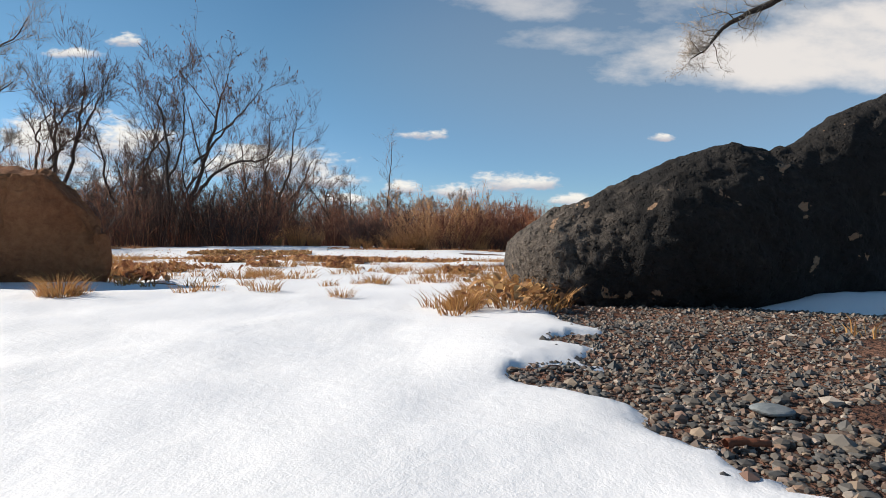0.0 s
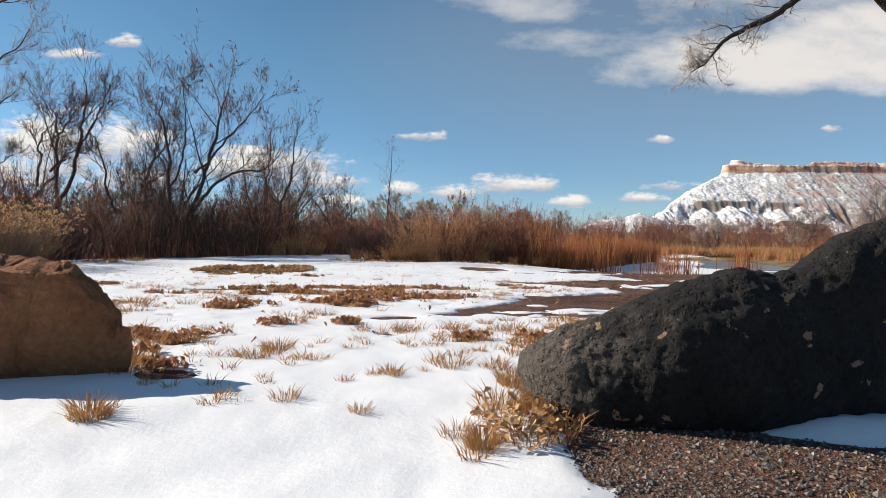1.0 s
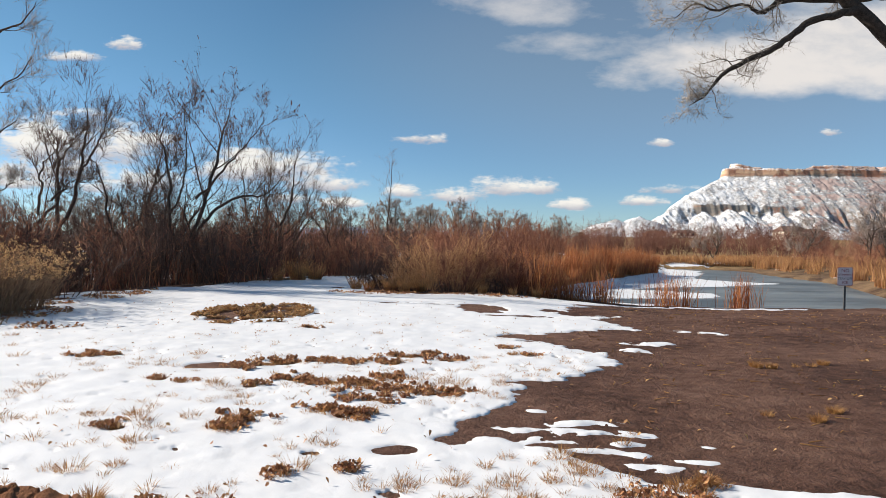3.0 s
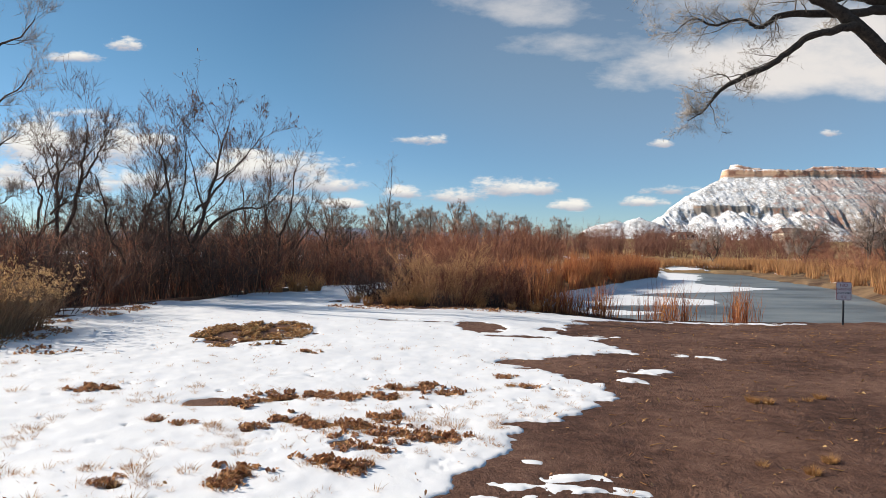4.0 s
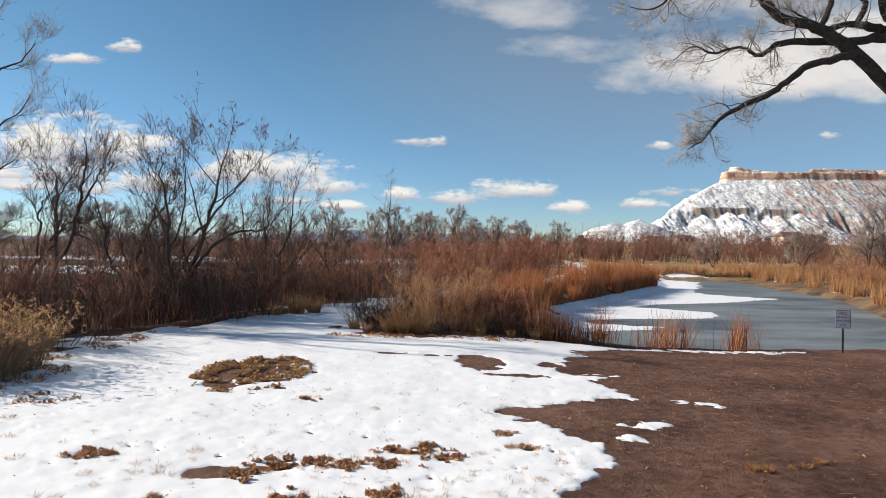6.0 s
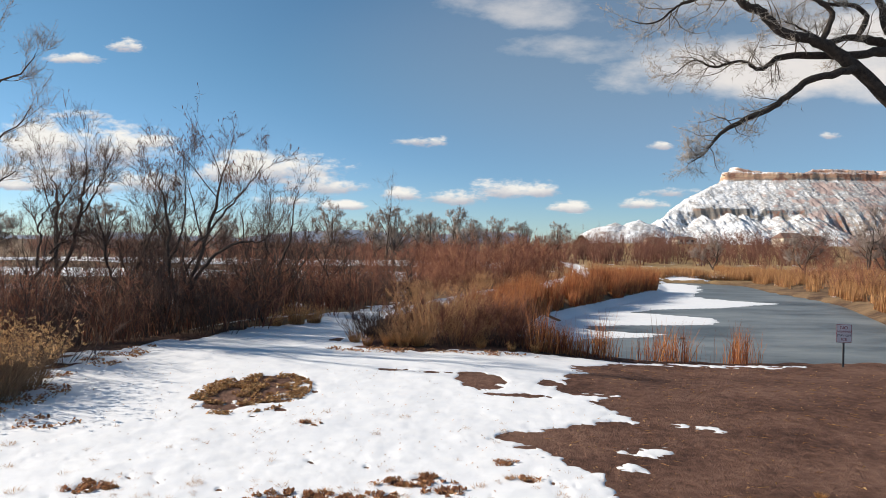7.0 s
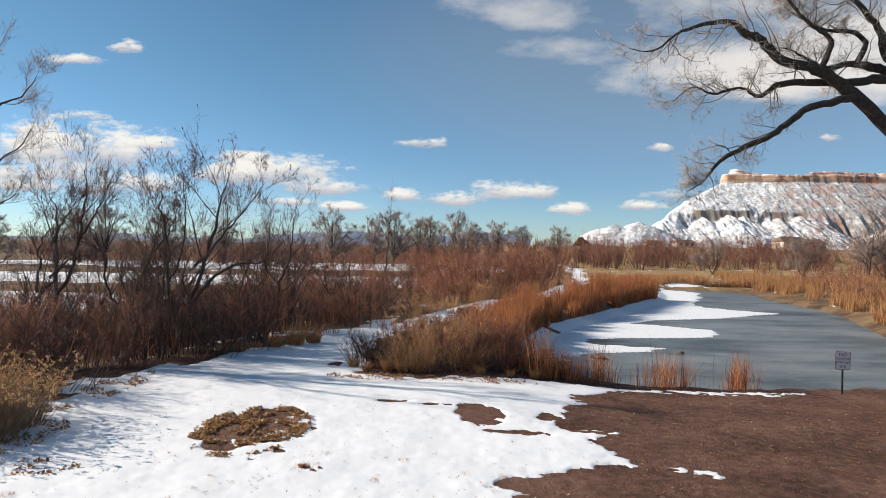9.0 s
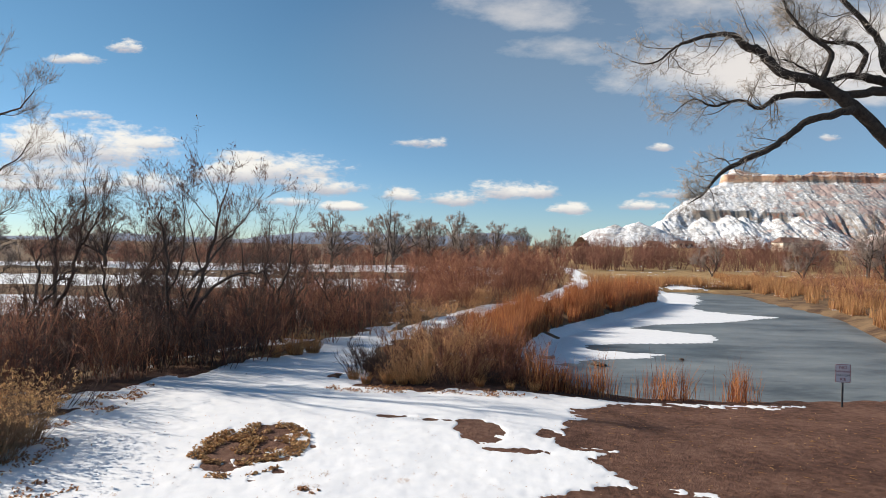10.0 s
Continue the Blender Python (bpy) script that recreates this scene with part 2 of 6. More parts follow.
# ---------------------------------------------------------------- materials
def plain(name, lo, hi, scale=6.0, rough=0.85, bump=0.3, size=0.02, fine=5.0, metal=0.0, vary=0.0, spec=0.3, island=0.0, through_light=0.0):
    """Mottled matt surface: two noise scales mix two colours; bump of the given height in metres."""
    m = bpy.data.materials.new(name)
    m.use_nodes = True
    k = Nodes(m.node_tree)
    tex = k.n("ShaderNodeTexCoord")
    obj = tex.outputs["Object"]
    big = k.noise(obj, scale, 4.0)
    small = k.noise(obj, scale * fine, 5.0, 0.65)
    f = k.math("ADD", k.math("MULTIPLY", big, 0.55), k.math("MULTIPLY", small, 0.45))
    col = k.ramp(f, (0.32, lo), (0.68, hi))
    if vary or island:
        if island:
            g = k.n("ShaderNodeNewGeometry")
            rnd = g.outputs["Random Per Island"]
            amount = island
        else:
            info = k.n("ShaderNodeObjectInfo")
            rnd = info.outputs["Random"]
            amount = vary
        h = k.n("ShaderNodeHueSaturation")
        k.put(h.inputs["Value"], k.math("ADD", 1.0 - amount, k.math("MULTIPLY", rnd, 2 * amount)))
        k.put(h.inputs["Hue"], k.math("ADD", 0.5 - 0.03 * amount, k.math("MULTIPLY", rnd, 0.06 * amount)))
        k.put(h.inputs["Color"], col)
        col = h.outputs[0]
    b = k.n("ShaderNodeBsdfPrincipled")
    k.put(b.inputs["Base Color"], col)
    b.inputs["Roughness"].default_value = rough
    b.inputs["Metallic"].default_value = metal
    b.inputs["Specular IOR Level"].default_value = spec
    if bump:
        bp = k.n("ShaderNodeBump")
        bp.inputs["Strength"].default_value = bump
        bp.inputs["Distance"].default_value = size
        k.put(bp.inputs["Height"], small)
        k.put(b.inputs["Normal"], bp.outputs[0])
    out = k.n("ShaderNodeOutputMaterial")
    if through_light:
        tr = k.n("ShaderNodeBsdfTranslucent")
        k.put(tr.inputs[0], col)
        mx = k.n("ShaderNodeMixShader")
        mx.inputs[0].default_value = through_light
        k.put(mx.inputs[1], b.outputs[0])
        k.put(mx.inputs[2], tr.outputs[0])
        k.put(out.inputs[0], mx.outputs[0])
    else:
        k.put(out.inputs[0], b.outputs[0])
    return m


def snow_material():
    m = bpy.data.materials.new("snow")
    m.use_nodes = True
    k = Nodes(m.node_tree)
    obj = k.n("ShaderNodeTexCoord").outputs["Object"]
    soft = k.noise(obj, 3.0, 5.0)
    crust = k.noise(obj, 45.0, 5.0, 0.6)
    grain = k.noise(obj, 420.0, 2.0, 0.6)
    specks = k.step(k.noise(obj, 26.0, 3.0, 0.7), 0.74, 0.80)
    col = k.ramp(soft, (0.3, (0.78, 0.79, 0.82)), (0.7, (0.86, 0.86, 0.87)))
    col = k.mix(k.math("MULTIPLY", specks, 0.35), col, rgb(0.34, 0.27, 0.2))
    b = k.n("ShaderNodeBsdfPrincipled")
    k.put(b.inputs["Base Color"], col)
    b.inputs["Roughness"].default_value = 0.62
    b.inputs["Specular IOR Level"].default_value = 0.35
    h = k.math("ADD", k.math("MULTIPLY", crust, 1.0), k.math("MULTIPLY", grain, 0.28))
    bp = k.n("ShaderNodeBump")
    bp.inputs["Strength"].default_value = 0.25
    bp.inputs["Distance"].default_value = 0.008
    k.put(bp.inputs["Height"], h)
    k.put(b.inputs["Normal"], bp.outputs[0])
    out = k.n("ShaderNodeOutputMaterial")
    k.put(out.inputs[0], b.outputs[0])
    return m


def earth_material():
    """Bare reddish-brown sandy earth with trampled relief, twigs and grit."""
    m = bpy.data.materials.new("bare_earth")
    m.use_nodes = True
    k = Nodes(m.node_tree)
    obj = k.n("ShaderNodeTexCoord").outputs["Object"]
    big = k.noise(obj, 0.5, 5.0)
    mid = k.noise(obj, 5.0, 5.0, 0.6)
    fine = k.noise(obj, 60.0, 4.0, 0.65)
    f = k.math("ADD", k.math("MULTIPLY", big, 0.4), k.math("ADD", k.math("MULTIPLY", mid, 0.35), k.math("MULTIPLY", fine, 0.25)))
    col = k.ramp(f, (0.40, (0.068, 0.031, 0.021)), (0.49, (0.145, 0.072, 0.05)), (0.60, (0.235, 0.128, 0.09)))
    grit = k.step(k.voro(obj, 38.0), 0.10, 0.04)
    col = k.mix(k.math("MULTIPLY", grit, k.step(mid, 0.5, 0.62)), col, rgb(0.36, 0.27, 0.2))
    # far meadow and scrub floor, tan with brown
    sep = k.n("ShaderNodeSeparateXYZ")
    k.put(sep.inputs[0], obj)
    meadow = k.ramp(k.noise(obj, 0.35, 6.0, 0.65), (0.35, (0.085, 0.05, 0.034)), (0.6, (0.25, 0.16, 0.09)))
    gold = k.ramp(k.noise(obj, 0.5, 6.0, 0.65), (0.35, (0.22, 0.13, 0.065)), (0.6, (0.46, 0.31, 0.15)))
    meadow = k.mix(k.math("MULTIPLY", k.step(sep.outputs[1], 92.0, 104.0), k.step(sep.outputs[0], 12.0, 22.0)), meadow, gold)
    col = k.mix(k.step(sep.outputs[1], 21.0, 26.0), col, meadow)
    b = k.n("ShaderNodeBsdfPrincipled")
    k.put(b.inputs["Base Color"], col)
    b.inputs["Roughness"].default_value = 0.92
    b.inputs["Specular IOR Level"].default_value = 0.2
    clods = k.noise(obj, 17.0, 5.0, 0.65)
    h = k.math("ADD", k.math("MULTIPLY", mid, 1.0), k.math("ADD", k.math("MULTIPLY", clods, 0.9), k.math("MULTIPLY", fine, 0.35)))
    bp = k.n("ShaderNodeBump")
    bp.inputs["Strength"].default_value = 1.0
    bp.inputs["Distance"].default_value = 0.09
    k.put(bp.inputs["Height"], h)
    k.put(b.inputs["Normal"], bp.outputs[0])
    out = k.n("ShaderNodeOutputMaterial")
    k.put(out.inputs[0], b.outputs[0])
    return m


def ice_material():
    m = bpy.data.materials.new("pond_ice")
    m.use_nodes = True
    k = Nodes(m.node_tree)
    obj = k.n("ShaderNodeTexCoord").outputs["Object"]
    mp = k.n("ShaderNodeMapping")
    k.put(mp.inputs[0], obj)
    mp.inputs["Scale"].default_value = (0.5, 1.2, 1.0)
    big = k.noise(mp.outputs[0], 0.25, 5.0, 0.6)
    fine = k.noise(mp.outputs[0], 2.2, 5.0, 0.6)
    f = k.math("ADD", k.math("MULTIPLY", big, 0.6), k.math("MULTIPLY", fine, 0.4))
    col = k.ramp(f, (0.40, (0.04, 0.052, 0.058)), (0.50, (0.12, 0.14, 0.147)), (0.62, (0.20, 0.22, 0.222)))
    b = k.n("ShaderNodeBsdfPrincipled")
    k.put(b.inputs["Base Color"], col)
    k.put(b.inputs["Roughness"], k.math("ADD", 0.22, k.math("MULTIPLY", fine, 0.35)))
    b.inputs["IOR"].default_value = 1.31
    bp = k.n("ShaderNodeBump")
    bp.inputs["Strength"].default_value = 0.25
    bp.inputs["Distance"].default_value = 0.02
    k.put(bp.inputs["Height"], fine)
    k.put(b.inputs["Normal"], bp.outputs[0])
    out = k.n("ShaderNodeOutputMaterial")
    k.put(out.inputs[0], b.outputs[0])
    return m


def basalt_material():
    m = bpy.data.materials.new("basalt")
    m.use_nodes = True
    k = Nodes(m.node_tree)
    obj = k.n("ShaderNodeTexCoord").outputs["Object"]
    big = k.noise(obj, 5.0, 5.0, 0.6)
    fine = k.noise(obj, 60.0, 6.0, 0.7)
    pits = k.voro(obj, 55.0)
    pits2 = k.voro(obj, 130.0)
    f = k.math("ADD", k.math("MULTIPLY", big, 0.5), k.math("MULTIPLY", fine, 0.5))
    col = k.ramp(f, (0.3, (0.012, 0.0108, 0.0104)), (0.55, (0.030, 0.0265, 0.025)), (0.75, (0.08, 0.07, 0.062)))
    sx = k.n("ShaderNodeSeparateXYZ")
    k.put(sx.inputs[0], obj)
    # sunlight painted into the colour: paler towards the low-x end, with a noisy border
    sunlit_end = k.step(k.math("ADD", sx.outputs[0], k.math("MULTIPLY", k.math("SUBTRACT", k.noise(obj, 9.0, 5.0, 0.65), 0.5), 0.9)), 0.66, 0.42)
    col = k.mix(k.math("MULTIPLY", sunlit_end, 0.75), col, k.ramp(fine, (0.35, (0.07, 0.058, 0.05)), (0.65, (0.22, 0.18, 0.15))))
    crust = k.step(k.math("ADD", k.noise(obj, 8.5, 5.0, 0.6), k.math("MULTIPLY", fine, 0.1)), 0.695, 0.71)
    col = k.mix(crust, col, rgb(0.36, 0.23, 0.15))
    hole = k.step(pits, 0.12, 0.30)
    hole2 = k.step(pits2, 0.1, 0.35)
    b = k.n("ShaderNodeBsdfPrincipled")
    k.put(b.inputs["Base Color"], col)
    b.inputs["Roughness"].default_value = 0.88
    b.inputs["Specular IOR Level"].default_value = 0.25
    h = k.math("ADD", k.math("MULTIPLY", hole, 0.7), k.math("ADD", k.math("MULTIPLY", hole2, 0.3), k.math("MULTIPLY", fine, 0.9)))
    bp = k.n("ShaderNodeBump")
    bp.inputs["Strength"].default_value = 1.0
    bp.inputs["Distance"].default_value = 0.022
    k.put(bp.inputs["Height"], h)
    k.put(b.inputs["Normal"], bp.outputs[0])
    out = k.n("ShaderNodeOutputMaterial")
    k.put(out.inputs[0], b.outputs[0])
    return m


def mesa_material():
    """Layered cliffs and badland slopes under thin snow: snow lies on the gentler and smoother faces."""
    m = bpy.data.materials.new("snowy_mesa")
    m.use_nodes = True
    k = Nodes(m.node_tree)
    obj = k.n("ShaderNodeTexCoord").outputs["Object"]
    geo = k.n("ShaderNodeNewGeometry")
    sn = k.n("ShaderNodeSeparateXYZ")
    k.put(sn.inputs[0], geo.outputs["Normal"])
    sp = k.n("ShaderNodeSeparateXYZ")
    k.put(sp.inputs[0], obj)
    mp = k.n("ShaderNodeMapping")
    k.put(mp.inputs[0], obj)
    mp.inputs["Scale"].default_value = (0.2, 0.2, 1.6)
    strata = k.noise(mp.outputs[0], 0.06, 5.0, 0.6)
    blot = k.noise(obj, 0.02, 6.0, 0.65)
    grain = k.noise(obj, 0.11, 6.0, 0.7)
    lowrock = k.ramp(strata, (0.35, (0.20, 0.19, 0.18)), (0.58, (0.27, 0.23, 0.20)), (0.74, (0.34, 0.22, 0.16)))
    caprock = k.ramp(strata, (0.35, (0.42, 0.23, 0.16)), (0.6, (0.60, 0.41, 0.28)), (0.75, (0.46, 0.25, 0.17)))
    rock = k.mix(k.step(k.math("ADD", sp.outputs[2], k.math("MULTIPLY", k.math("SUBTRACT", blot, 0.5), 16.0)), 240.0, 252.0), lowrock, caprock)
    red = k.math("MULTIPLY", k.step(k.math("ADD", blot, k.math("MULTIPLY", k.step(sp.outputs[0], 850.0, 1250.0), 0.16)), 0.62, 0.68), k.step(sp.outputs[0], 760.0, 1000.0))
    rock = k.mix(red, rock, rgb(0.33, 0.17, 0.12))
    dots = k.noise(obj, 0.28, 4.0, 0.7)
    scrub = k.step(k.math("ADD", k.math("ADD", k.math("MULTIPLY", k.step(sp.outputs[0], 900.0, 1300.0), 0.07), k.math("MULTIPLY", blot, 0.35)), k.math("ADD", k.math("MULTIPLY", grain, 0.3), k.math("MULTIPLY", dots, 0.35))), 0.475, 0.54)
    spur = k.n("ShaderNodeMapping")
    k.put(spur.inputs[0], obj)
    spur.inputs["Scale"].default_value = (1.0, 0.3, 0.5)
    bare = k.step(k.math("ADD", k.noise(spur.outputs[0], 0.03, 6.0, 0.7), k.math("MULTIPLY", k.step(sp.outputs[2], 150.0, 60.0), 0.05)), 0.56, 0.61)
    flat = k.step(k.math("ADD", sn.outputs[2], k.math("MULTIPLY", k.math("SUBTRACT", dots, 0.5), 0.9)), 0.42, 0.58)
    cover = k.math("MULTIPLY", flat, k.math("SUBTRACT", 1.0, k.math("MAXIMUM", k.math("MULTIPLY", scrub, 0.72), k.math("MAXIMUM", k.math("MULTIPLY", red, 0.45), k.math("MULTIPLY", bare, 0.3)))))
    col = k.mix(cover, rock, rgb(0.82, 0.83, 0.86))
    b = k.n("ShaderNodeBsdfPrincipled")
    k.put(b.inputs["Base Color"], col)
    b.inputs["Roughness"].default_value = 0.9
    b.inputs["Specular IOR Level"].default_value = 0.1
    bp = k.n("ShaderNodeBump")
    bp.inputs["Strength"].default_value = 0.6
    bp.inputs["Distance"].default_value = 3.0
    k.put(bp.inputs["Height"], k.math("ADD", grain, strata))
    k.put(b.inputs["Normal"], bp.outputs[0])
    out = k.n("ShaderNodeOutputMaterial")
    k.put(out.inputs[0], b.outputs[0])
    return m


M_SNOW = snow_material()
M_EARTH = earth_material()
M_ICE = ice_material()
M_BASALT = basalt_material()
M_MESA = mesa_material()
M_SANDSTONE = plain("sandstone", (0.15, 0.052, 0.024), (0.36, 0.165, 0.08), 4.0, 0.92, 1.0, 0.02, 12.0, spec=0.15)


def pebble_material():
    m = bpy.data.materials.new("river_pebbles")
    m.use_nodes = True
    k = Nodes(m.node_tree)
    obj = k.n("ShaderNodeTexCoord").outputs["Object"]
    rnd = k.n("ShaderNodeNewGeometry").outputs["Random Per Island"]
    kinds = k.ramp(rnd, (0.0, (0.035, 0.034, 0.035)), (0.16, (0.085, 0.083, 0.08)), (0.34, (0.11, 0.088, 0.068)), (0.52, (0.14, 0.085, 0.06)), (0.66, (0.12, 0.118, 0.112)), (0.8, (0.27, 0.20, 0.14)), (0.92, (0.22, 0.12, 0.085)), (1.0, (0.46, 0.41, 0.35)))
    fleck = k.noise(obj, 700.0, 3.0, 0.6)
    col = k.mix(k.math("MULTIPLY", fleck, 0.3), kinds, rgb(0.08, 0.072, 0.066))
    b = k.n("ShaderNodeBsdfPrincipled")
    k.put(b.inputs["Base Color"], col)
    b.inputs["Roughness"].default_value = 0.7
    out = k.n("ShaderNodeOutputMaterial")
    k.put(out.inputs[0], b.outputs[0])
    return m


M_PEBBLE = pebble_material()
M_BARK = plain("cottonwood_bark", (0.022, 0.017, 0.015), (0.085, 0.066, 0.054), 9.0, 0.95, 1.0, 0.05, 4.0)
M_DARKBARK = plain("dark_bark", (0.045, 0.033, 0.028), (0.14, 0.10, 0.082), 9.0, 0.95, 0.8, 0.02, 4.0)
M_TWIGBARK = plain("cottonwood_twig_bark", (0.10, 0.08, 0.066), (0.24, 0.20, 0.17), 9.0, 0.9, 0.4, 0.01, 3.0)
M_TWIG = plain("pale_twigs", (0.23, 0.195, 0.165), (0.42, 0.37, 0.33), 3.0, 0.9, 0.0)
M_DARKTWIG = plain("dark_twigs", (0.060, 0.034, 0.028), (0.155, 0.09, 0.072), 3.0, 0.9, 0.0, island=0.4)
M_REDTWIG = plain("red_brown_stems", (0.16, 0.060, 0.038), (0.38, 0.16, 0.098), 1.5, 0.9, 0.0, island=0.55)
M_GREYTWIG = plain("grey_brown_crown", (0.19, 0.145, 0.125), (0.36, 0.29, 0.25), 0.6, 0.95, 0.0, vary=0.2)
M_WOODS = plain("far_red_brown_woods", (0.12, 0.052, 0.038), (0.30, 0.14, 0.10), 0.05, 0.95, 0.0, island=0.3)
M_SEED = plain("dry_seed_clusters", (0.11, 0.045, 0.03), (0.22, 0.10, 0.06), 8.0, 0.85, 0.0, through_light=0.2)
M_REED = plain("dry_reeds", (0.28, 0.096, 0.042), (0.58, 0.235, 0.105), 1.2, 0.85, 0.0, island=0.5, through_light=0.35)
M_PALEREED = plain("pale_dry_reeds", (0.31, 0.135, 0.055), (0.55, 0.31, 0.15), 1.5, 0.85, 0.0, island=0.3, through_light=0.25)
M_STRAW = plain("dry_grass", (0.27, 0.12, 0.042), (0.54, 0.30, 0.125), 6.0, 0.85, 0.0, island=0.3, through_light=0.3)
M_BRUSH = plain("rabbitbrush_stems", (0.42, 0.20, 0.095), (0.75, 0.43, 0.22), 2.5, 0.9, 0.0, island=0.3, through_light=0.15)
M_BRUSHSTEM = plain("grey_brown_brush_stems", (0.17, 0.10, 0.06), (0.36, 0.22, 0.13), 2.5, 0.9, 0.0, island=0.3)
M_HEADS = plain("dried_flower_heads", (0.45, 0.24, 0.10), (0.75, 0.48, 0.25), 6.0, 0.9, 0.0, island=0.3, through_light=0.2)
M_TANLEAF = plain("matted_tan_leaves", (0.30, 0.145, 0.06), (0.60, 0.36, 0.175), 12.0, 0.8, 0.2, 0.002, 4.0, island=0.4, through_light=0.2)
M_GOLD = plain("golden_dry_grass", (0.46, 0.20, 0.075), (0.78, 0.45, 0.21), 2.0, 0.85, 0.0, island=0.35, through_light=0.3)
M_LEAF = plain("dead_leaves", (0.22, 0.082, 0.04), (0.64, 0.34, 0.175), 12.0, 0.8, 0.2, 0.002, 4.0, island=0.5, through_light=0.2)

# ---------------------------------------------------------------- lie of the land
POND = -2.56
POND_EDGE = [(3.4, 25.0), (2.7, 30), (3.0, 36), (4.6, 40.2), (6.6, 46.6), (9.1, 50.8), (16.3, 62.4), (24.5, 75.7), (27.5, 84), (30, 94), (34, 100), (39.6, 98.5), (46, 96), (45.6, 87), (43.5, 77), (40, 61.6), (35, 49), (31, 39.5), (28, 31), (24, 25.5), (16, 22.8), (10, 22.2), (6, 22.4)]
GRAVEL_EDGE = [(0.62, 0.40), (0.41, 0.555), (0.385, 0.59), (0.36, 0.64), (0.33, 0.71), (0.35, 0.79), (0.32, 0.84), (0.27, 0.86), (0.235, 0.90), (0.30, 0.95), (0.39, 1.05), (0.41, 1.14), (0.31, 1.16), (0.44, 1.26), (0.38, 1.53), (0.38, 1.9), (0.6, 2.2), (1.6, 2.45), (3.5, 2.3), (4, 1), (2.5, -1.5), (0.9, -0.5)]
# the rim of the bare earth, from its western tongue round by the pond and back along the lawn
TONGUE = [(-0.02, 4.71), (0.08, 4.95), (0.27, 5.14), (0.38, 5.44), (0.55, 5.67), (0.63, 6.03), (0.9, 6.16), (0.81, 6.39), (0.71, 6.61), (1.0, 6.69), (1.23, 6.8), (1.37, 7.05), (1.82, 7.46), (1.95, 7.89), (2.12, 7.98)]
NORTH_RIM = [(2.32, 8.31), (2.18, 8.93), (1.93, 9.3), (1.76, 9.81), (1.44, 10.15), (1.0, 10.52), (0.52, 10.69), (1.04, 10.96), (1.7, 11.39), (2.19, 11.47), (2.29, 11.72), (3.08, 11.88), (3.58, 12.11), (3.18, 12.52), (3.19, 13.33), (3.65, 13.94), (2.75, 14.27), (2.42, 14.66), (2.81, 15.31), (2.76, 15.87), (3.61, 16.81), (3.43, 17.92), (5.24, 19.5), (7.12, 19.75), (8.71, 19.65), (10.1, 19.6), (12.53, 20.5), (14.35, 20.8)]
SOUTH_RIM = [(40, 3), (2.59, 3.63), (2.33, 3.67), (2.05, 3.65), (1.89, 3.71), (1.75, 3.78), (1.67, 3.93), (1.55, 3.75), (1.45, 3.86), (1.35, 3.73), (1.23, 3.9), (1.08, 4.0), (0.91, 4.07), (0.87, 4.27), (0.77, 4.37), (0.57, 4.42), (0.44, 4.57), (0.3, 4.61), (0.21, 4.5), (0.04, 4.4)]
DIRT_EDGE = TONGUE + NORTH_RIM + [(30, 26), (40, 24)] + SOUTH_RIM
# heaps of dead leaves on the lawn: place and radius
HEAPS = [(-2.51, 7.39, 0.22), (-2.14, 7.78, 0.24), (-1.74, 7.95, 0.2), (-1.27, 7.83, 0.22), (-0.83, 7.9, 0.2), (-1.73, 6.61, 0.16), (-1.52, 6.49, 0.14), (-1.26, 6.44, 0.15), (-0.89, 5.71, 0.30), (-0.56, 6.16, 0.28), (-0.82, 6.35, 0.22),
         (-0.58, 6.86, 0.16), (-0.04, 6.02, 0.2), (-0.67, 8.51, 0.22), (-0.28, 8.72, 0.24), (-0.03, 8.21, 0.18), (-1.05, 5.25, 0.13), (-0.87, 5.05, 0.12), (-0.69, 5.13, 0.1), (-1.69, 4.94, 0.16), (-1.64, 4.69, 0.12), (-2.69, 11.33, 0.15),
         (-2.07, 6.25, 0.1), (-4.87, 8.0, 0.2), (-4.64, 8.02, 0.14)]
SMALL_HEAPS = [(1.22, 3.54, 0.13), (1.34, 3.42, 0.15), (1.52, 3.64, 0.13), (0.54, 3.09, 0.15), (0.73, 3.06, 0.1), (0.11, 3.25, 0.06), (-1.47, 3.19, 0.12), (-1.27, 3.02, 0.12), (-0.59, 3.83, 0.06), (-1.0, 3.72, 0.07), (-1.73, 4.71, 0.1),
               (0.91, 9.43, 0.12), (1.16, 8.71, 0.1), (-1.08, 2.40, 0.10), (-1.28, 2.62, 0.09), (-2.87, 6.42, 0.08), (-3.2, 6.58, 0.08), (-2.53, 4.62, 0.08)]
BRUSH_LINE = ((-30, 4, 9, 13.5, 18, 21.5, 24, 27, 33, 42, 52, 66, 99, 140, 400), (-12, -11, -9.6, -9.3, -10.2, -8.3, -6.8, -6.0, -4.8, -2.6, 2.0, 8.0, 17, 27, 60))
PATH_LINE = ((20, 24, 26.5, 29.6, 33.3, 39.1, 42.5, 56.8, 69.4, 98.8, 131, 173), (-3.9, -4.5, -4.6, -4.2, -2.6, -1.3, -0.3, 4.9, 11.0, 19.5, 26.7, 32.0))


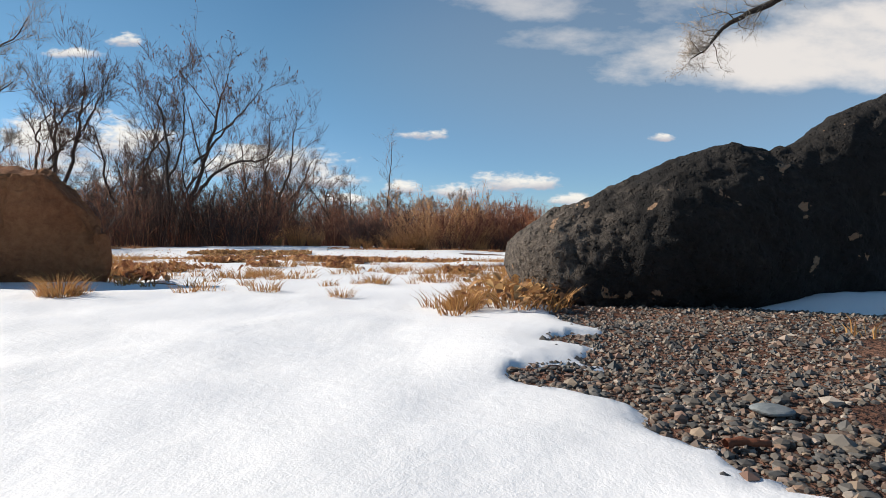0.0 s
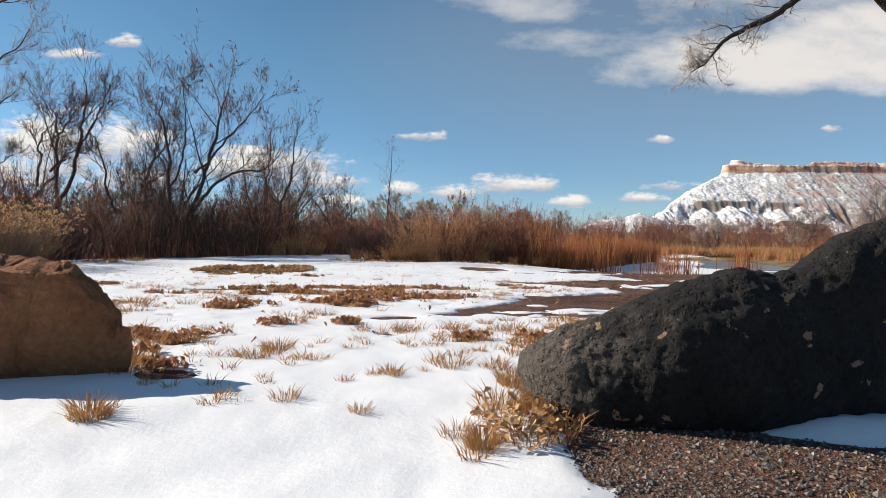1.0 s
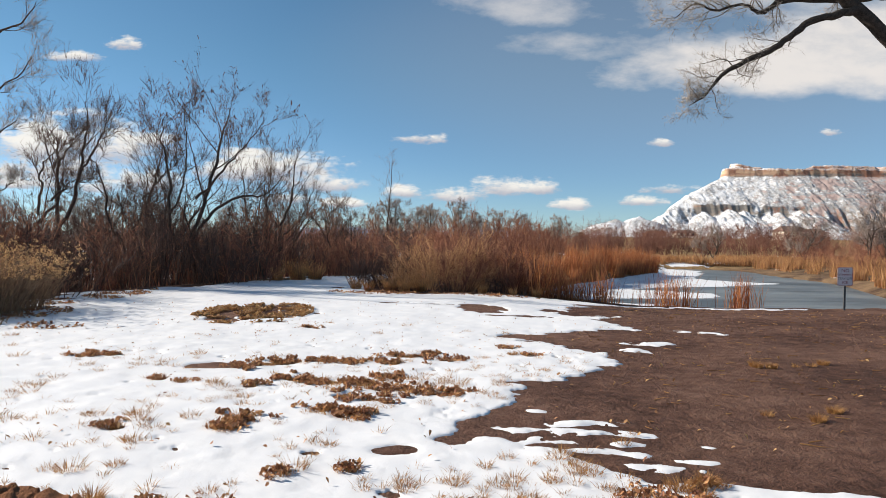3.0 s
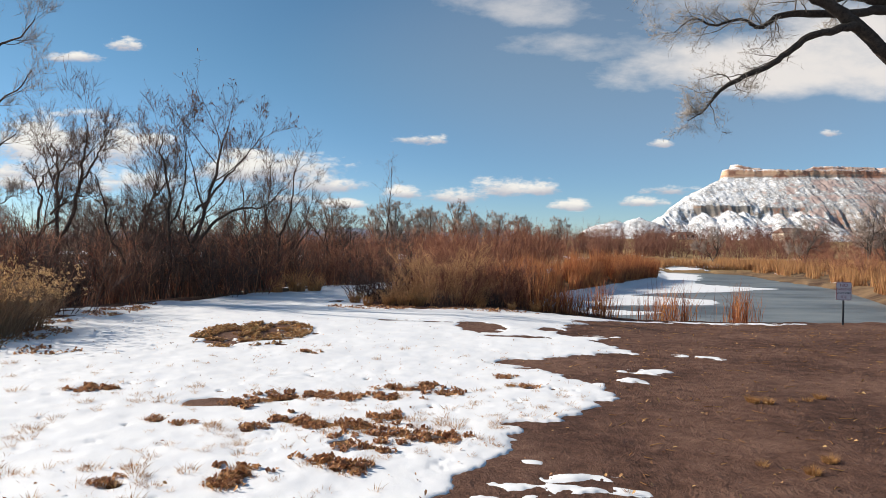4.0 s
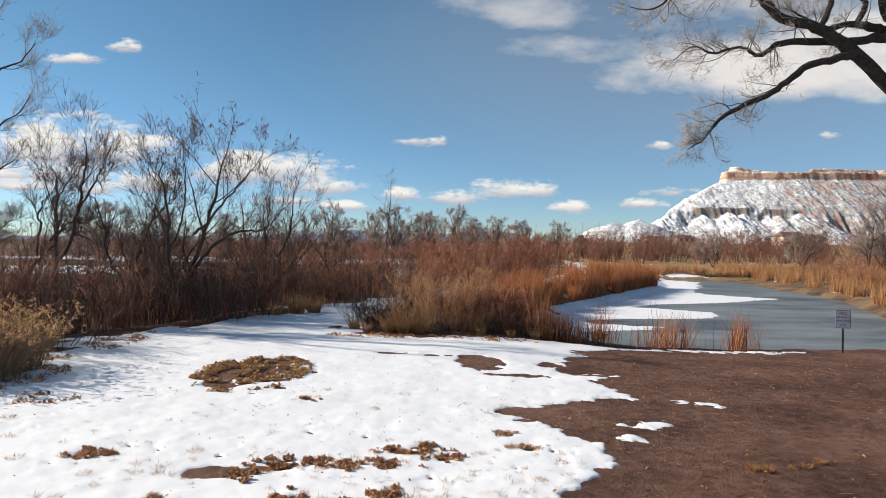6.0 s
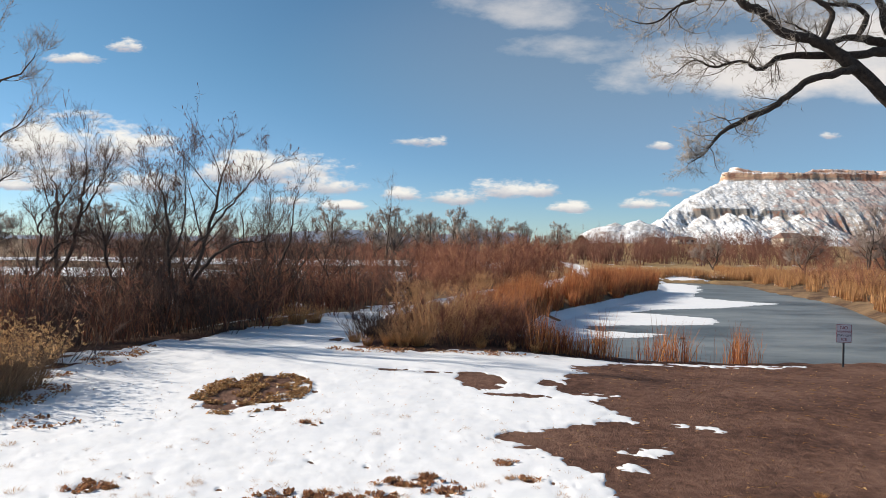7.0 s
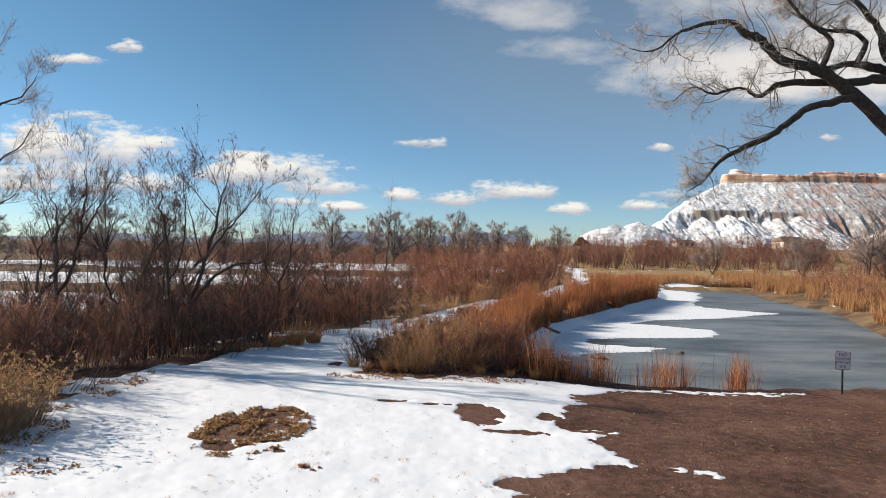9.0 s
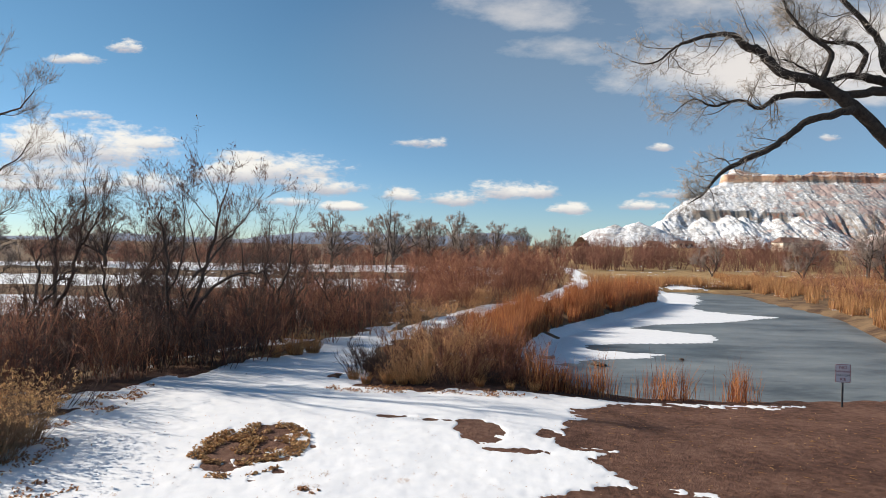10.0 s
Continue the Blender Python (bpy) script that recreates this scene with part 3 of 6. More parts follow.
def ground(x, y):
    x, y = np.asarray(x, float), np.asarray(y, float)
    z = -0.25 * ss(2, 12, y) - 0.42 * ss(13, 21, y) * ss(0, 7, x) - 0.5 * ss(24, 42, y) - 0.9 * ss(60, 140, y)
    west = np.interp(y, *BRUSH_LINE) - x
    z = z + (-2.45 - z) * ss(1.0, 16, west) * ss(-10, 8, y)
    z = z + 7.0 * ss(190, 330, y) * ss(20, 90, x)
    shore = -inside(x, y, POND_EDGE)
    width = np.where(y < 26, 1.6, np.where(x > 40, 9.0, 3.2))
    z = POND - 0.35 + (np.maximum(z, POND + 0.5) - POND + 0.35) * ss(-1.0, 1.0, shore / width)* (shore < width) + np.where(shore < width, 0, z - POND + 0.35)
    rough = 0.035 * fbm(x * 0.7, y * 0.7, 3) * ss(1.5, 6, y) + 0.012 * fbm(x * 4, y * 4, 8, 3) + 0.5 * fbm(x * 0.05, y * 0.05, 5) * ss(40, 120, np.hypot(x, y))
    return z + np.where(shore > 0.3, rough, 0)


def mound(x, y):
    """The drift left in the shade of the basalt boulder."""
    return 0.1 * (1 - np.hypot((x - 1.42) / 0.52, (y - 1.755 - 0.02 * np.sin(x * 9)) / 0.12))


def snow_cover(x, y):
    """Positive where snow lies, in metres from its edge."""
    r = np.hypot(x, y)
    gravel = -inside(x, y, GRAVEL_EDGE) + 0.075 * fbm(x * 8, y * 18, 11, 5)
    dirt = -inside(x, y, DIRT_EDGE) + (0.16 + 0.02 * y) * fbm(x * 2.6, y * 4.2, 12, 5) * ss(2.6, 4, y)
    m = np.minimum(gravel, dirt)
    # bare patches
    for cx, cy, a, b in ((0.72, 15.4, 0.52, 0.95), (-2.74, 7.46, 0.42, 0.24), (-1.7, 16.5, 0.4, 0.14), (-0.55, 16.2, 0.55, 0.12), (-4.5, 13.7, 0.9, 1.5), (1.45, 13.95, 0.6, 0.22), (2.42, 15.3, 0.35, 0.35), (-0.35, 4.24, 0.13, 0.07), (-1.0, 2.3, 0.2, 0.1)):
        e = np.hypot((x - cx) / a, (y - cy) / b) - 1 + (1.3 if a > 0.95 else 0.9) * fbm(x * 2.6, y * 2.6, 21, 6)
        m = np.minimum(m, e * min(a, b))
    for cx, cy, a in HEAPS + SMALL_HEAPS:
        m = np.minimum(m, (np.hypot(x - cx, y - cy) / (0.45 * a) - 1 + 2.4 * fbm(x * 6, y * 6, 22, 4)) * a * 0.5)
    for cx, cy, a, b in ((4.44, 11.75, 0.16, 0.12), (4.85, 11.68, 0.26, 0.14), (5.0, 11.42, 0.14, 0.1), (3.38, 10.12, 0.34, 0.2), (2.84, 10.13, 0.12, 0.1), (2.78, 9.3, 0.18, 0.2), (0.78, 5.38, 0.1, 0.06), (0.56, 4.84, 0.16, 0.09), (1.1, 5.0, 0.28, 0.09),
                         (0.96, 4.8, 0.16, 0.07), (1.2, 4.74, 0.15, 0.08), (1.27, 4.48, 0.18, 0.08), (1.46, 4.76, 0.18, 0.07), (1.14, 4.3, 0.2, 0.08), (1.42, 4.02, 0.18, 0.08), (1.34, 4.27, 0.12, 0.07), (0.86, 4.54, 0.2, 0.08), (1.91, 4.48, 0.06, 0.04), (1.7, 4.12, 0.12, 0.05)):
        m = np.maximum(m, (1 - np.hypot((x - cx) / a, (y - cy) / b) + 1.3 * fbm(x * 5, y * 9, 23, 5)) * min(a, b) * 0.8)
    m = np.maximum(m, mound(x, y))
    holes = fbm(x * 3.3, y * 4.6, 31, 5) + 0.60 + 0.3 * ss(9, 11, y) + 0.3 * ss(3.4, 2.4, y)
    m = np.minimum(m, np.where((y > 2) & (y < 12) & (x < 3.5), holes * 0.5, 1.0))
    # under the shrubs only patches
    west = np.interp(y, *BRUSH_LINE) - x
    patch = fbm(x * 0.22, y * 0.35, 41, 5) * 1.6
    m = np.minimum(m, np.where(y > 3, 0.9 - west + 1.2 * fbm(x, y, 14), 1.0))
    lift = 4 * fbm(x * 0.02, y * 0.02, 43)
    field = patch * 0.35 + 1.0 * ss(50, 55, y + lift) * ss(76, 70, y + lift) + 1.3 * ss(88, 92, y + lift) * ss(124, 112, y + lift) + 1.0 * ss(142, 150, y + lift) * ss(205, 190, y + lift) - 0.62
    field = np.where(west > 14, field, -0.5 + patch * 0.8)
    m = np.maximum(m, np.where(west > 1.0, field * 0.8, -1))
    onpath = 0.85 - np.abs(x - np.interp(y, *PATH_LINE)) / (1 + 0.01 * y) + 0.5 * fbm(x, y, 15)
    beyond = (y > 19.3) & (x > -4.4 + 0.02 * y) & (west < 1.5)
    shrubs = np.hypot((x + 0.8) / 3.4, (y - 21.7) / 2.2) - 1 + 0.4 * fbm(x * 1.5, y * 1.5, 16)
    m = np.minimum(m, shrubs * 2.0)
    m = np.where(beyond & (y > 20.0), np.maximum(onpath, patch - 0.62), m)
    strip = 1.3 - np.abs(y - 116 - 0.05 * (x - 40)) + 3 * fbm(x * 0.12, y * 0.15, 18)
    m = np.where((x > 25) & (x < 110) & (y > 100), np.maximum(m, strip), m)
    shore = inside(x, y, POND_EDGE)
    tip = np.interp(y, (27, 33, 36, 37.4, 38.7, 40.3, 41.5, 43.5, 44.5, 45.6, 48.6, 51, 53, 56, 58.4, 61, 64, 67, 70, 76, 84, 92, 100, 106), (4.2, 5.0, 6.2, 7.6, 11.2, 13.8, 10.0, 8.6, 12.6, 18.6, 21, 19.5, 15.5, 17.5, 25, 29, 33.5, 29, 27.5, 29.5, 33, 36, 32, 26))
    onice = tip - x + 1.4 * fbm(x * 0.5, y * 0.9, 17)
    m = np.where(shore > 0, np.minimum(onice, 2), m)
    return m


def rings(r0, r1, n):
    return np.geomspace(r0, r1, n)


def make_sheets():
    # ground: one sheet to the horizon, finer ahead
    ang = np.concatenate([np.linspace(-42, 42, 330), np.linspace(42, 318, 60)[1:-1]])
    ang = np.radians(ang)
    rad = np.concatenate([[0.0], rings(0.2, 260, 230), rings(280, 4800, 24)])
    A, R = np.meshgrid(ang, rad)
    X, Y = 0.1 + R * np.sin(A), -0.3 + R * np.cos(A)
    Z = ground(X, Y)
    v = np.stack([X, Y, Z], axis=-1).reshape(-1, 3)
    me = mesh_np("ground", v, [grid_faces(len(rad), len(ang), wrap=True)[:, ::-1]], M_EARTH)
    tagged(new("ground", me), "bare reddish-brown trampled earth and tan meadow", "ground", kind="structure")
    # snow: a thin uneven blanket that runs out under the ground at its edges
    ang = np.radians(np.concatenate([np.linspace(-40, 40, 500), np.linspace(40, 320, 50)[1:-1]]))
    rad = np.concatenate([[0.0], rings(0.2, 3, 120), rings(3.05, 26, 300), rings(26.2, 110, 230), rings(112, 240, 40)])
    A, R = np.meshgrid(ang, rad)
    X, Y = 0.1 + R * np.sin(A), -0.3 + R * np.cos(A)
    base = np.maximum(ground(X, Y), POND + 0.01)
    m = snow_cover(X, Y)
    soft = 0.03 + 0.04 * ss(1.5, 8, R)
    deep = np.where(m > 0, (0.010 + 0.010 * ss(1.5, 8, R)) * np.tanh(np.maximum(m, 0) / soft), 0)
    deep = np.where(m > 0, deep, -0.05 * ss(0, 0.05 + 0.1 * ss(2, 30, R), -m))
    drift = (0.004 * fbm(X * 5, Y * 5, 51, 4) + 0.014 * fbm(X * 0.7, Y * 0.7, 52, 4) * ss(2, 8, R)) * np.clip(m / 0.15, 0, 1)
    turned = np.abs((A + math.pi) % (2 * math.pi) - math.pi)
    drift = drift * ss(radians(52), radians(41), turned)
    deep = deep + 0.04 * ss(0.0, 0.05, mound(X, Y))
    Z = base + deep + drift * (base > POND + 0.02)
    Z = np.where(R > 225, base - 0.3, Z)
    v = np.stack([X, Y, Z], axis=-1).reshape(-1, 3)
    f = grid_faces(len(rad), len(ang), wrap=True)[:, ::-1]
    keep = (m > -0.35).reshape(-1)[f].any(axis=1)
    me = mesh_np("snow", v, [f[keep]], M_SNOW)
    tagged(new("snow", me), "thin melting white snow lying over the ground", "snow", kind="structure")
    # pond
    nx, ny = 40, 60
    U, V = np.meshgrid(np.linspace(-2, 66, nx), np.linspace(23, 146, ny))
    v = np.stack([U, V, np.full(U.shape, POND)], axis=-1).reshape(-1, 3)
    shore = inside(U, V, POND_EDGE).reshape(-1)
    f = grid_faces(ny, nx)[:, ::-1]
    me = mesh_np("water", v, [f[(shore > -5)[f].any(axis=1)]], M_ICE)
    tagged(new("water", me), "grey frozen pond with dull dark ice", "pond", kind="structure")


make_sheets()
GZ = lambda x, y: float(ground(np.array([x]), np.array([y]))[0])


# ---------------------------------------------------------------- boulders
def boulder(name, xs, tops, bottoms, fronts, backs, material, label, lumps, seed, power=2.6, pit=0.0, chops=10, flat=0.8, facets=()):
    """A boulder swept along x: rounded-square sections between the given top, bottom, front and back lines, then chipped flat and pitted."""
    rng = np.random.default_rng(int(seed))
    nu, nv = 250, 190
    u = np.linspace(0, 1, nu)
    u = 0.5 - 0.5 * np.cos(math.pi * u)
    x = xs[0] + (xs[-1] - xs[0]) * u
    top, bot = np.interp(x, xs, tops), np.interp(x, xs, bottoms)
    fr, bk = np.interp(x, xs, fronts), np.interp(x, xs, backs)
    th = np.linspace(0, 2 * math.pi, nv, endpoint=False)
    c, s = np.cos(th), np.sin(th)
    cy = np.sign(c) * np.abs(c) ** (2 / power)
    cz = np.sign(s) * np.abs(s) ** (2 / power)
    Y = (fr + bk)[:, None] / 2 + ((bk - fr)[:, None] / 2) * cy
    Z = (top + bot)[:, None] / 2 + ((top - bot)[:, None] / 2) * cz
    v = np.stack([np.repeat(x[:, None], nv, 1), Y, Z], axis=-1).reshape(-1, 3)
    # flat chipped faces
    for i in range(chops):
        p0 = v[rng.integers(len(v))]
        n = np.array([rng.normal(0, 0.5), rng.normal(-0.5, 0.7), rng.normal(0.1, 0.6)])
        out = p0 - v.mean(axis=0)
        n = n * 0.6 + out / np.linalg.norm(out)
        n /= np.linalg.norm(n)
        over = (v - p0) @ n + rng.uniform(0.0, 0.02)
        near = np.exp(-(np.linalg.norm(v - p0, axis=1) / 0.22) ** 4)
        v = v - np.where(over > 0, over * flat * near, 0)[:, None] * n
    for p0, n in facets:
        n = np.array(n) / np.linalg.norm(n)
        over = (v - np.array(p0)) @ n
        v = v - np.where(over > 0, over * 0.92, 0)[:, None] * n
    centre = np.array([0, Y.mean(), Z.mean()])
    pts = []
    o = Vector((seed, seed * 0.7, 0))
    for p in v:
        q = Vector(p)
        d = p - np.array([p[0], *centre[1:]])
        h = lumps * noise.fractal(q * 3.2 + o, 0.9, 2.1, 4) + lumps * 0.45 * noise.fractal(q * 14 + o, 0.8, 2.1, 5)
        if pit:
            w = noise.voronoi((q + o) * 52)[0][0]
            w2 = noise.voronoi((q + o) * 110)[0][0]
            sparse = 0.5 + noise.noise((q + o) * 5)
            h -= pit * (max(0.0, 0.34 - w) * 1.7 + max(0.0, 0.4 - w2) * 1.6) * (0.3 + sparse)
            h += pit * 0.5 * noise.fractal((q + o) * 30, 0.8, 2.0, 3)
        else:
            notch = math.exp(-((q.z - 0.21) / 0.035) ** 2) * max(0.0, min(1.0, (q.x + 1.5) / 0.15))
            h -= 0.045 * notch
            crack = abs(noise.noise((q + o) * 4.5))
            h -= 0.02 * max(0.0, 0.05 - crack) / 0.05
            h += 0.006 * noise.noise(Vector((q.x * 6, q.y * 6, q.z * 55)) + o)
        pts.append(p + d / (np.linalg.norm(d) + 1e-6) * h)
    me = mesh_np(name, np.array(pts), [grid_faces(nu, nv, wrap=True)], material)
    bm = bmesh.new()
    bm.from_mesh(me)
    bmesh.ops.holes_fill(bm, edges=[e for e in bm.edges if e.is_boundary], sides=0)
    bmesh.ops.recalc_face_normals(bm, faces=bm.faces)
    bm.to_mesh(me)
    bm.free()
    return tagged(new(name, me), label, "boulder", "boulders on the lawn edge")


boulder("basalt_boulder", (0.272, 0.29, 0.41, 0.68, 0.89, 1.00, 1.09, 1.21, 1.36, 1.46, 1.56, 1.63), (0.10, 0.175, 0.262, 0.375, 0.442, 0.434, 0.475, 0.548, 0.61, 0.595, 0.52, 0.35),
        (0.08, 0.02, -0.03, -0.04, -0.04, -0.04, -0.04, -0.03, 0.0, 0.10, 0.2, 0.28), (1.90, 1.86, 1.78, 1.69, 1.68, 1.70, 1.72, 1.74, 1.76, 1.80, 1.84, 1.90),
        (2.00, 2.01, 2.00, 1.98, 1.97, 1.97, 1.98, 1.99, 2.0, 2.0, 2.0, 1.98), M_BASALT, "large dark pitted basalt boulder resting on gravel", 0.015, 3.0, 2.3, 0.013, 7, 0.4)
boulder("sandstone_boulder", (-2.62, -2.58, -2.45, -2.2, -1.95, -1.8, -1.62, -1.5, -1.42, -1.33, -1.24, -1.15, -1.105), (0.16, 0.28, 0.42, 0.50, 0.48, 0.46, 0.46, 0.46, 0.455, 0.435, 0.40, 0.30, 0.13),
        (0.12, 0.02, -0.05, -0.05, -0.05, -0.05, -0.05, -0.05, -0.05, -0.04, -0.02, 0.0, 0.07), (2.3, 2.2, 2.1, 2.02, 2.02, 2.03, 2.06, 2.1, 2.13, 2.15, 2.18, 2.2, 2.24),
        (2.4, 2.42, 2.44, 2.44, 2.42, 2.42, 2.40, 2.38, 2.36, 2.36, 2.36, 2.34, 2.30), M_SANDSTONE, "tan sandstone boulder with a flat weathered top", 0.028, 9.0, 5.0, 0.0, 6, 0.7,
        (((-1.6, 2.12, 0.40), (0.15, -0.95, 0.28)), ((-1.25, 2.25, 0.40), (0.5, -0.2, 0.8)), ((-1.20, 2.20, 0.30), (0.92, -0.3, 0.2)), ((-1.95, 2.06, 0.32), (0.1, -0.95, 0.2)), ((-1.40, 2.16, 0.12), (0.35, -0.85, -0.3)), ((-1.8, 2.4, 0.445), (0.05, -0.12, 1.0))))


# ---------------------------------------------------------------- gravel
def gravel():
    rng = np.random.default_rng(4)
    bm = bmesh.new()
    bmesh.ops.create_icosphere(bm, subdivisions=1, radius=1)
    ico = np.array([v.co[:] for v in bm.verts]), np.array([[v.index for v in f.verts] for f in bm.faces])
    bm.free()
    octa = np.array([(1, 0, 0), (0, 1, 0), (-1, 0, 0), (0, -1, 0), (0, 0, 1), (0, 0, -1)]) * 1.1, np.array([(0, 1, 4), (1, 2, 4), (2, 3, 4), (3, 0, 4), (1, 0, 5), (2, 1, 5), (3, 2, 5), (0, 3, 5)])
    n = 40000
    r = 0.40 + 2.1 * rng.random(n) ** 1.1
    a = rng.uniform(-0.1, 1.1, n)
    x, y = 0.1 + r * np.sin(a), -0.05 + r * np.cos(a)
    wx, wy = rng.uniform(-0.2, 4.0, 26000), rng.uniform(-1.5, 2.5, 26000)
    wr, wa = np.hypot(wx - 0.1, wy + 0.05), np.arctan2(wx - 0.1, wy + 0.05)
    out = (wr > 2.5) | (wa > 1.1)
    x, y, r = np.concatenate([x, wx[out]]), np.concatenate([y, wy[out]]), np.concatenate([r, wr[out] + 1.0])
    ok = (inside(x, y, GRAVEL_EDGE) > -0.14) & (fbm(x * 3, y * 3, 6) > -0.42)
    bag = Bag()
    for near, (iv, it) in ((True, ico), (False, octa)):
        pick = ok & ((r < 1.0) == near)
        px, py = x[pick], y[pick]
        m = len(px)
        size = np.exp(rng.normal(-5.80, 0.42, m)).clip(0.0014, 0.010)
        size[rng.random(m) < 0.004] *= 1.5
        z = ground(px, py) + size * 0.25
        s = size[:, None] * np.stack([rng.uniform(0.8, 1.4, m), rng.uniform(0.8, 1.3, m), rng.uniform(0.5, 0.9, m)], axis=1)
        turn = rng.uniform(0, 6.28, m)
        v = iv[None] * (1 + rng.uniform(-0.3, 0.25, (m, len(iv), 1))) * s[:, None]
        co, sn = np.cos(turn)[:, None], np.sin(turn)[:, None]
        v = np.stack([v[..., 0] * co - v[..., 1] * sn, v[..., 0] * sn + v[..., 1] * co, v[..., 2]], axis=-1) + np.stack([px, py, z], axis=1)[:, None]
        tri = (np.arange(m) * len(iv))[:, None, None] + it[None]
        bag.add(v.reshape(-1, 3), None, tri.reshape(-1, 3))
    tagged(new("gravel", bag.mesh("gravel", M_PEBBLE, False)), "mixed grey and brown river gravel", "gravel", kind="stuff")


gravel()


def gravel_finds():
    """A slate-blue flat stone and a bit of brown bark lying on the gravel."""
    bm = bmesh.new()
    bmesh.ops.create_icosphere(bm, subdivisions=3, radius=0.017)
    for v in bm.verts:
        v.co *= 1 + 0.35 * noise.noise(v.co * 45)
        v.co.z *= 0.35
        v.co.x *= 1.3
    me = bpy.data.meshes.new("stone")
    bm.to_mesh(me)
    bm.free()
    me.materials.append(plain("slate", (0.12, 0.14, 0.15), (0.24, 0.26, 0.27), 40.0, 0.7, 0.3, 0.002))
    tagged(new("stone", me), "flat slate-blue stone on the gravel", "stone").location = (0.476, 0.75, GZ(0.476, 0.75) + 0.008)
    pts = curved([(-0.02, 0, 0), (-0.006, 0.003, 0.002), (0.008, 0.001, 0.001), (0.02, 0.004, 0)], 12)
    v, q = tube(pts, np.linspace(0.0045, 0.003, 12) * (1 + 0.15 * np.sin(np.arange(12) * 2.1)), 8)
    me = Bag().add(v, q).mesh("bark_scrap", plain("brown_bark", (0.12, 0.04, 0.022), (0.24, 0.09, 0.05), 60.0, 0.85, 0.4, 0.002))
    tagged(new("bark_scrap", me), "scrap of reddish-brown bark on the gravel", "bark").location = (0.40, 0.635, GZ(0.40, 0.635) + 0.007)


gravel_finds()


# ---------------------------------------------------------------- bare trees
def bough(rng, start, way, length, radius, segs=7, wander=0.22, lift=0.05, end=0.25):
    p, d = np.array(start, float), np.array(way, float)
    d /= np.linalg.norm(d) + 1e-9
    pts = [p]
    for i in range(segs):
        d = d + rng.normal(0, wander, 3) + np.array([0, 0, lift])
        d /= np.linalg.norm(d) + 1e-9
        p = p + d * length / segs
        pts.append(p)
    return np.array(pts), radius * np.linspace(1, end, segs + 1)


def spread(rng, line, radii, count, angle, ratio, first=0.25, lift=0.05, wander=0.22, segs=6, thick=0.68):
    """Boughs that leave a line on all sides."""
    out = []
    total = np.linalg.norm(np.diff(line, axis=0), axis=1).sum()
    for i in range(count):
        f = first + (1 - first) * (i + rng.random()) / count
        s = f * (len(line) - 1)
        k = min(int(s), len(line) - 2)
        p = line[k] + (line[k + 1] - line[k]) * (s - k)
        t = line[k + 1] - line[k]
        t = t / (np.linalg.norm(t) + 1e-9)
        side = rng.normal(0, 1, 3)
        side -= t * (side @ t)
        side /= np.linalg.norm(side) + 1e-9
        a = radians(angle) * rng.uniform(0.6, 1.3)
        way = t * math.cos(a) + side * math.sin(a)
        r = np.interp(s, np.arange(len(radii)), radii) * thick * rng.uniform(0.7, 1.1)
        out.append(bough(rng, p, way, total * ratio * rng.uniform(0.55, 1.2) * (1.15 - 0.5 * f), r, segs, wander, lift))
    return out


def twigs(rng, lines, per, length, lift=0.25, r=0.006, first=0.2, out=60, far=False):
    """Thin shoots along lines, with side shoots of their own."""
    B, M, T, SB, ST = [], [], [], [], []
    for line, _ in lines:
        n = max(1, int(round(per * rng.uniform(0.7, 1.3))))
        s = (first + (1 - first) * rng.random(n)) * (len(line) - 1.001)
        k = s.astype(int)
        p = line[k] + (line[k + 1] - line[k]) * (s - k)[:, None]
        t = line[k + 1] - line[k]
        t = t / (np.linalg.norm(t, axis=1, keepdims=True) + 1e-9)
        w = t * math.cos(radians(out)) + rng.normal(0, 0.62, (n, 3)) * math.sin(radians(out)) + np.array([0, 0, lift])
        w /= np.linalg.norm(w, axis=1, keepdims=True) + 1e-9
        ln = length * rng.uniform(0.4, 1.3, n)[:, None]
        bend = rng.normal(0, 0.13, (n, 3)) * ln
        B.append(p), M.append(p + w * ln * 0.5 + bend), T.append(p + w * ln + bend * 0.6 + np.array([0, 0, 0.08]) * ln)
        for _ in range(2):
            f = rng.uniform(0.3, 0.9, n)[:, None]
            b2 = p + w * ln * f + bend * 0.8
            w2 = w + rng.normal(0, 0.7, (n, 3))
            w2 /= np.linalg.norm(w2, axis=1, keepdims=True) + 1e-9
            SB.append(b2), ST.append(b2 + w2 * ln * rng.uniform(0.3, 0.6, n)[:, None])
    B, M, T, SB, ST = (np.concatenate(a) for a in (B, M, T, SB, ST))
    return [(B, None if far else M, T, r * rng.uniform(0.7, 1.2, len(B))), (SB, None, ST, r * rng.uniform(0.6, 1.0, len(SB)))]


def lines_mesh(name, lines, material, sides=6):
    bag = Bag()
    for pts, r in lines:
        v, q = tube(pts, r, sides)
        bag.add(v, q)
    return bag.mesh(name, material)


def twig_mesh(name, parts_, material):
    bag = Bag()
    for B, M, T, r in parts_:
        v, q, t = stems(B, M, T, r, r * 0.7)
        bag.add(v, q, t)
    return bag.mesh(name, material)


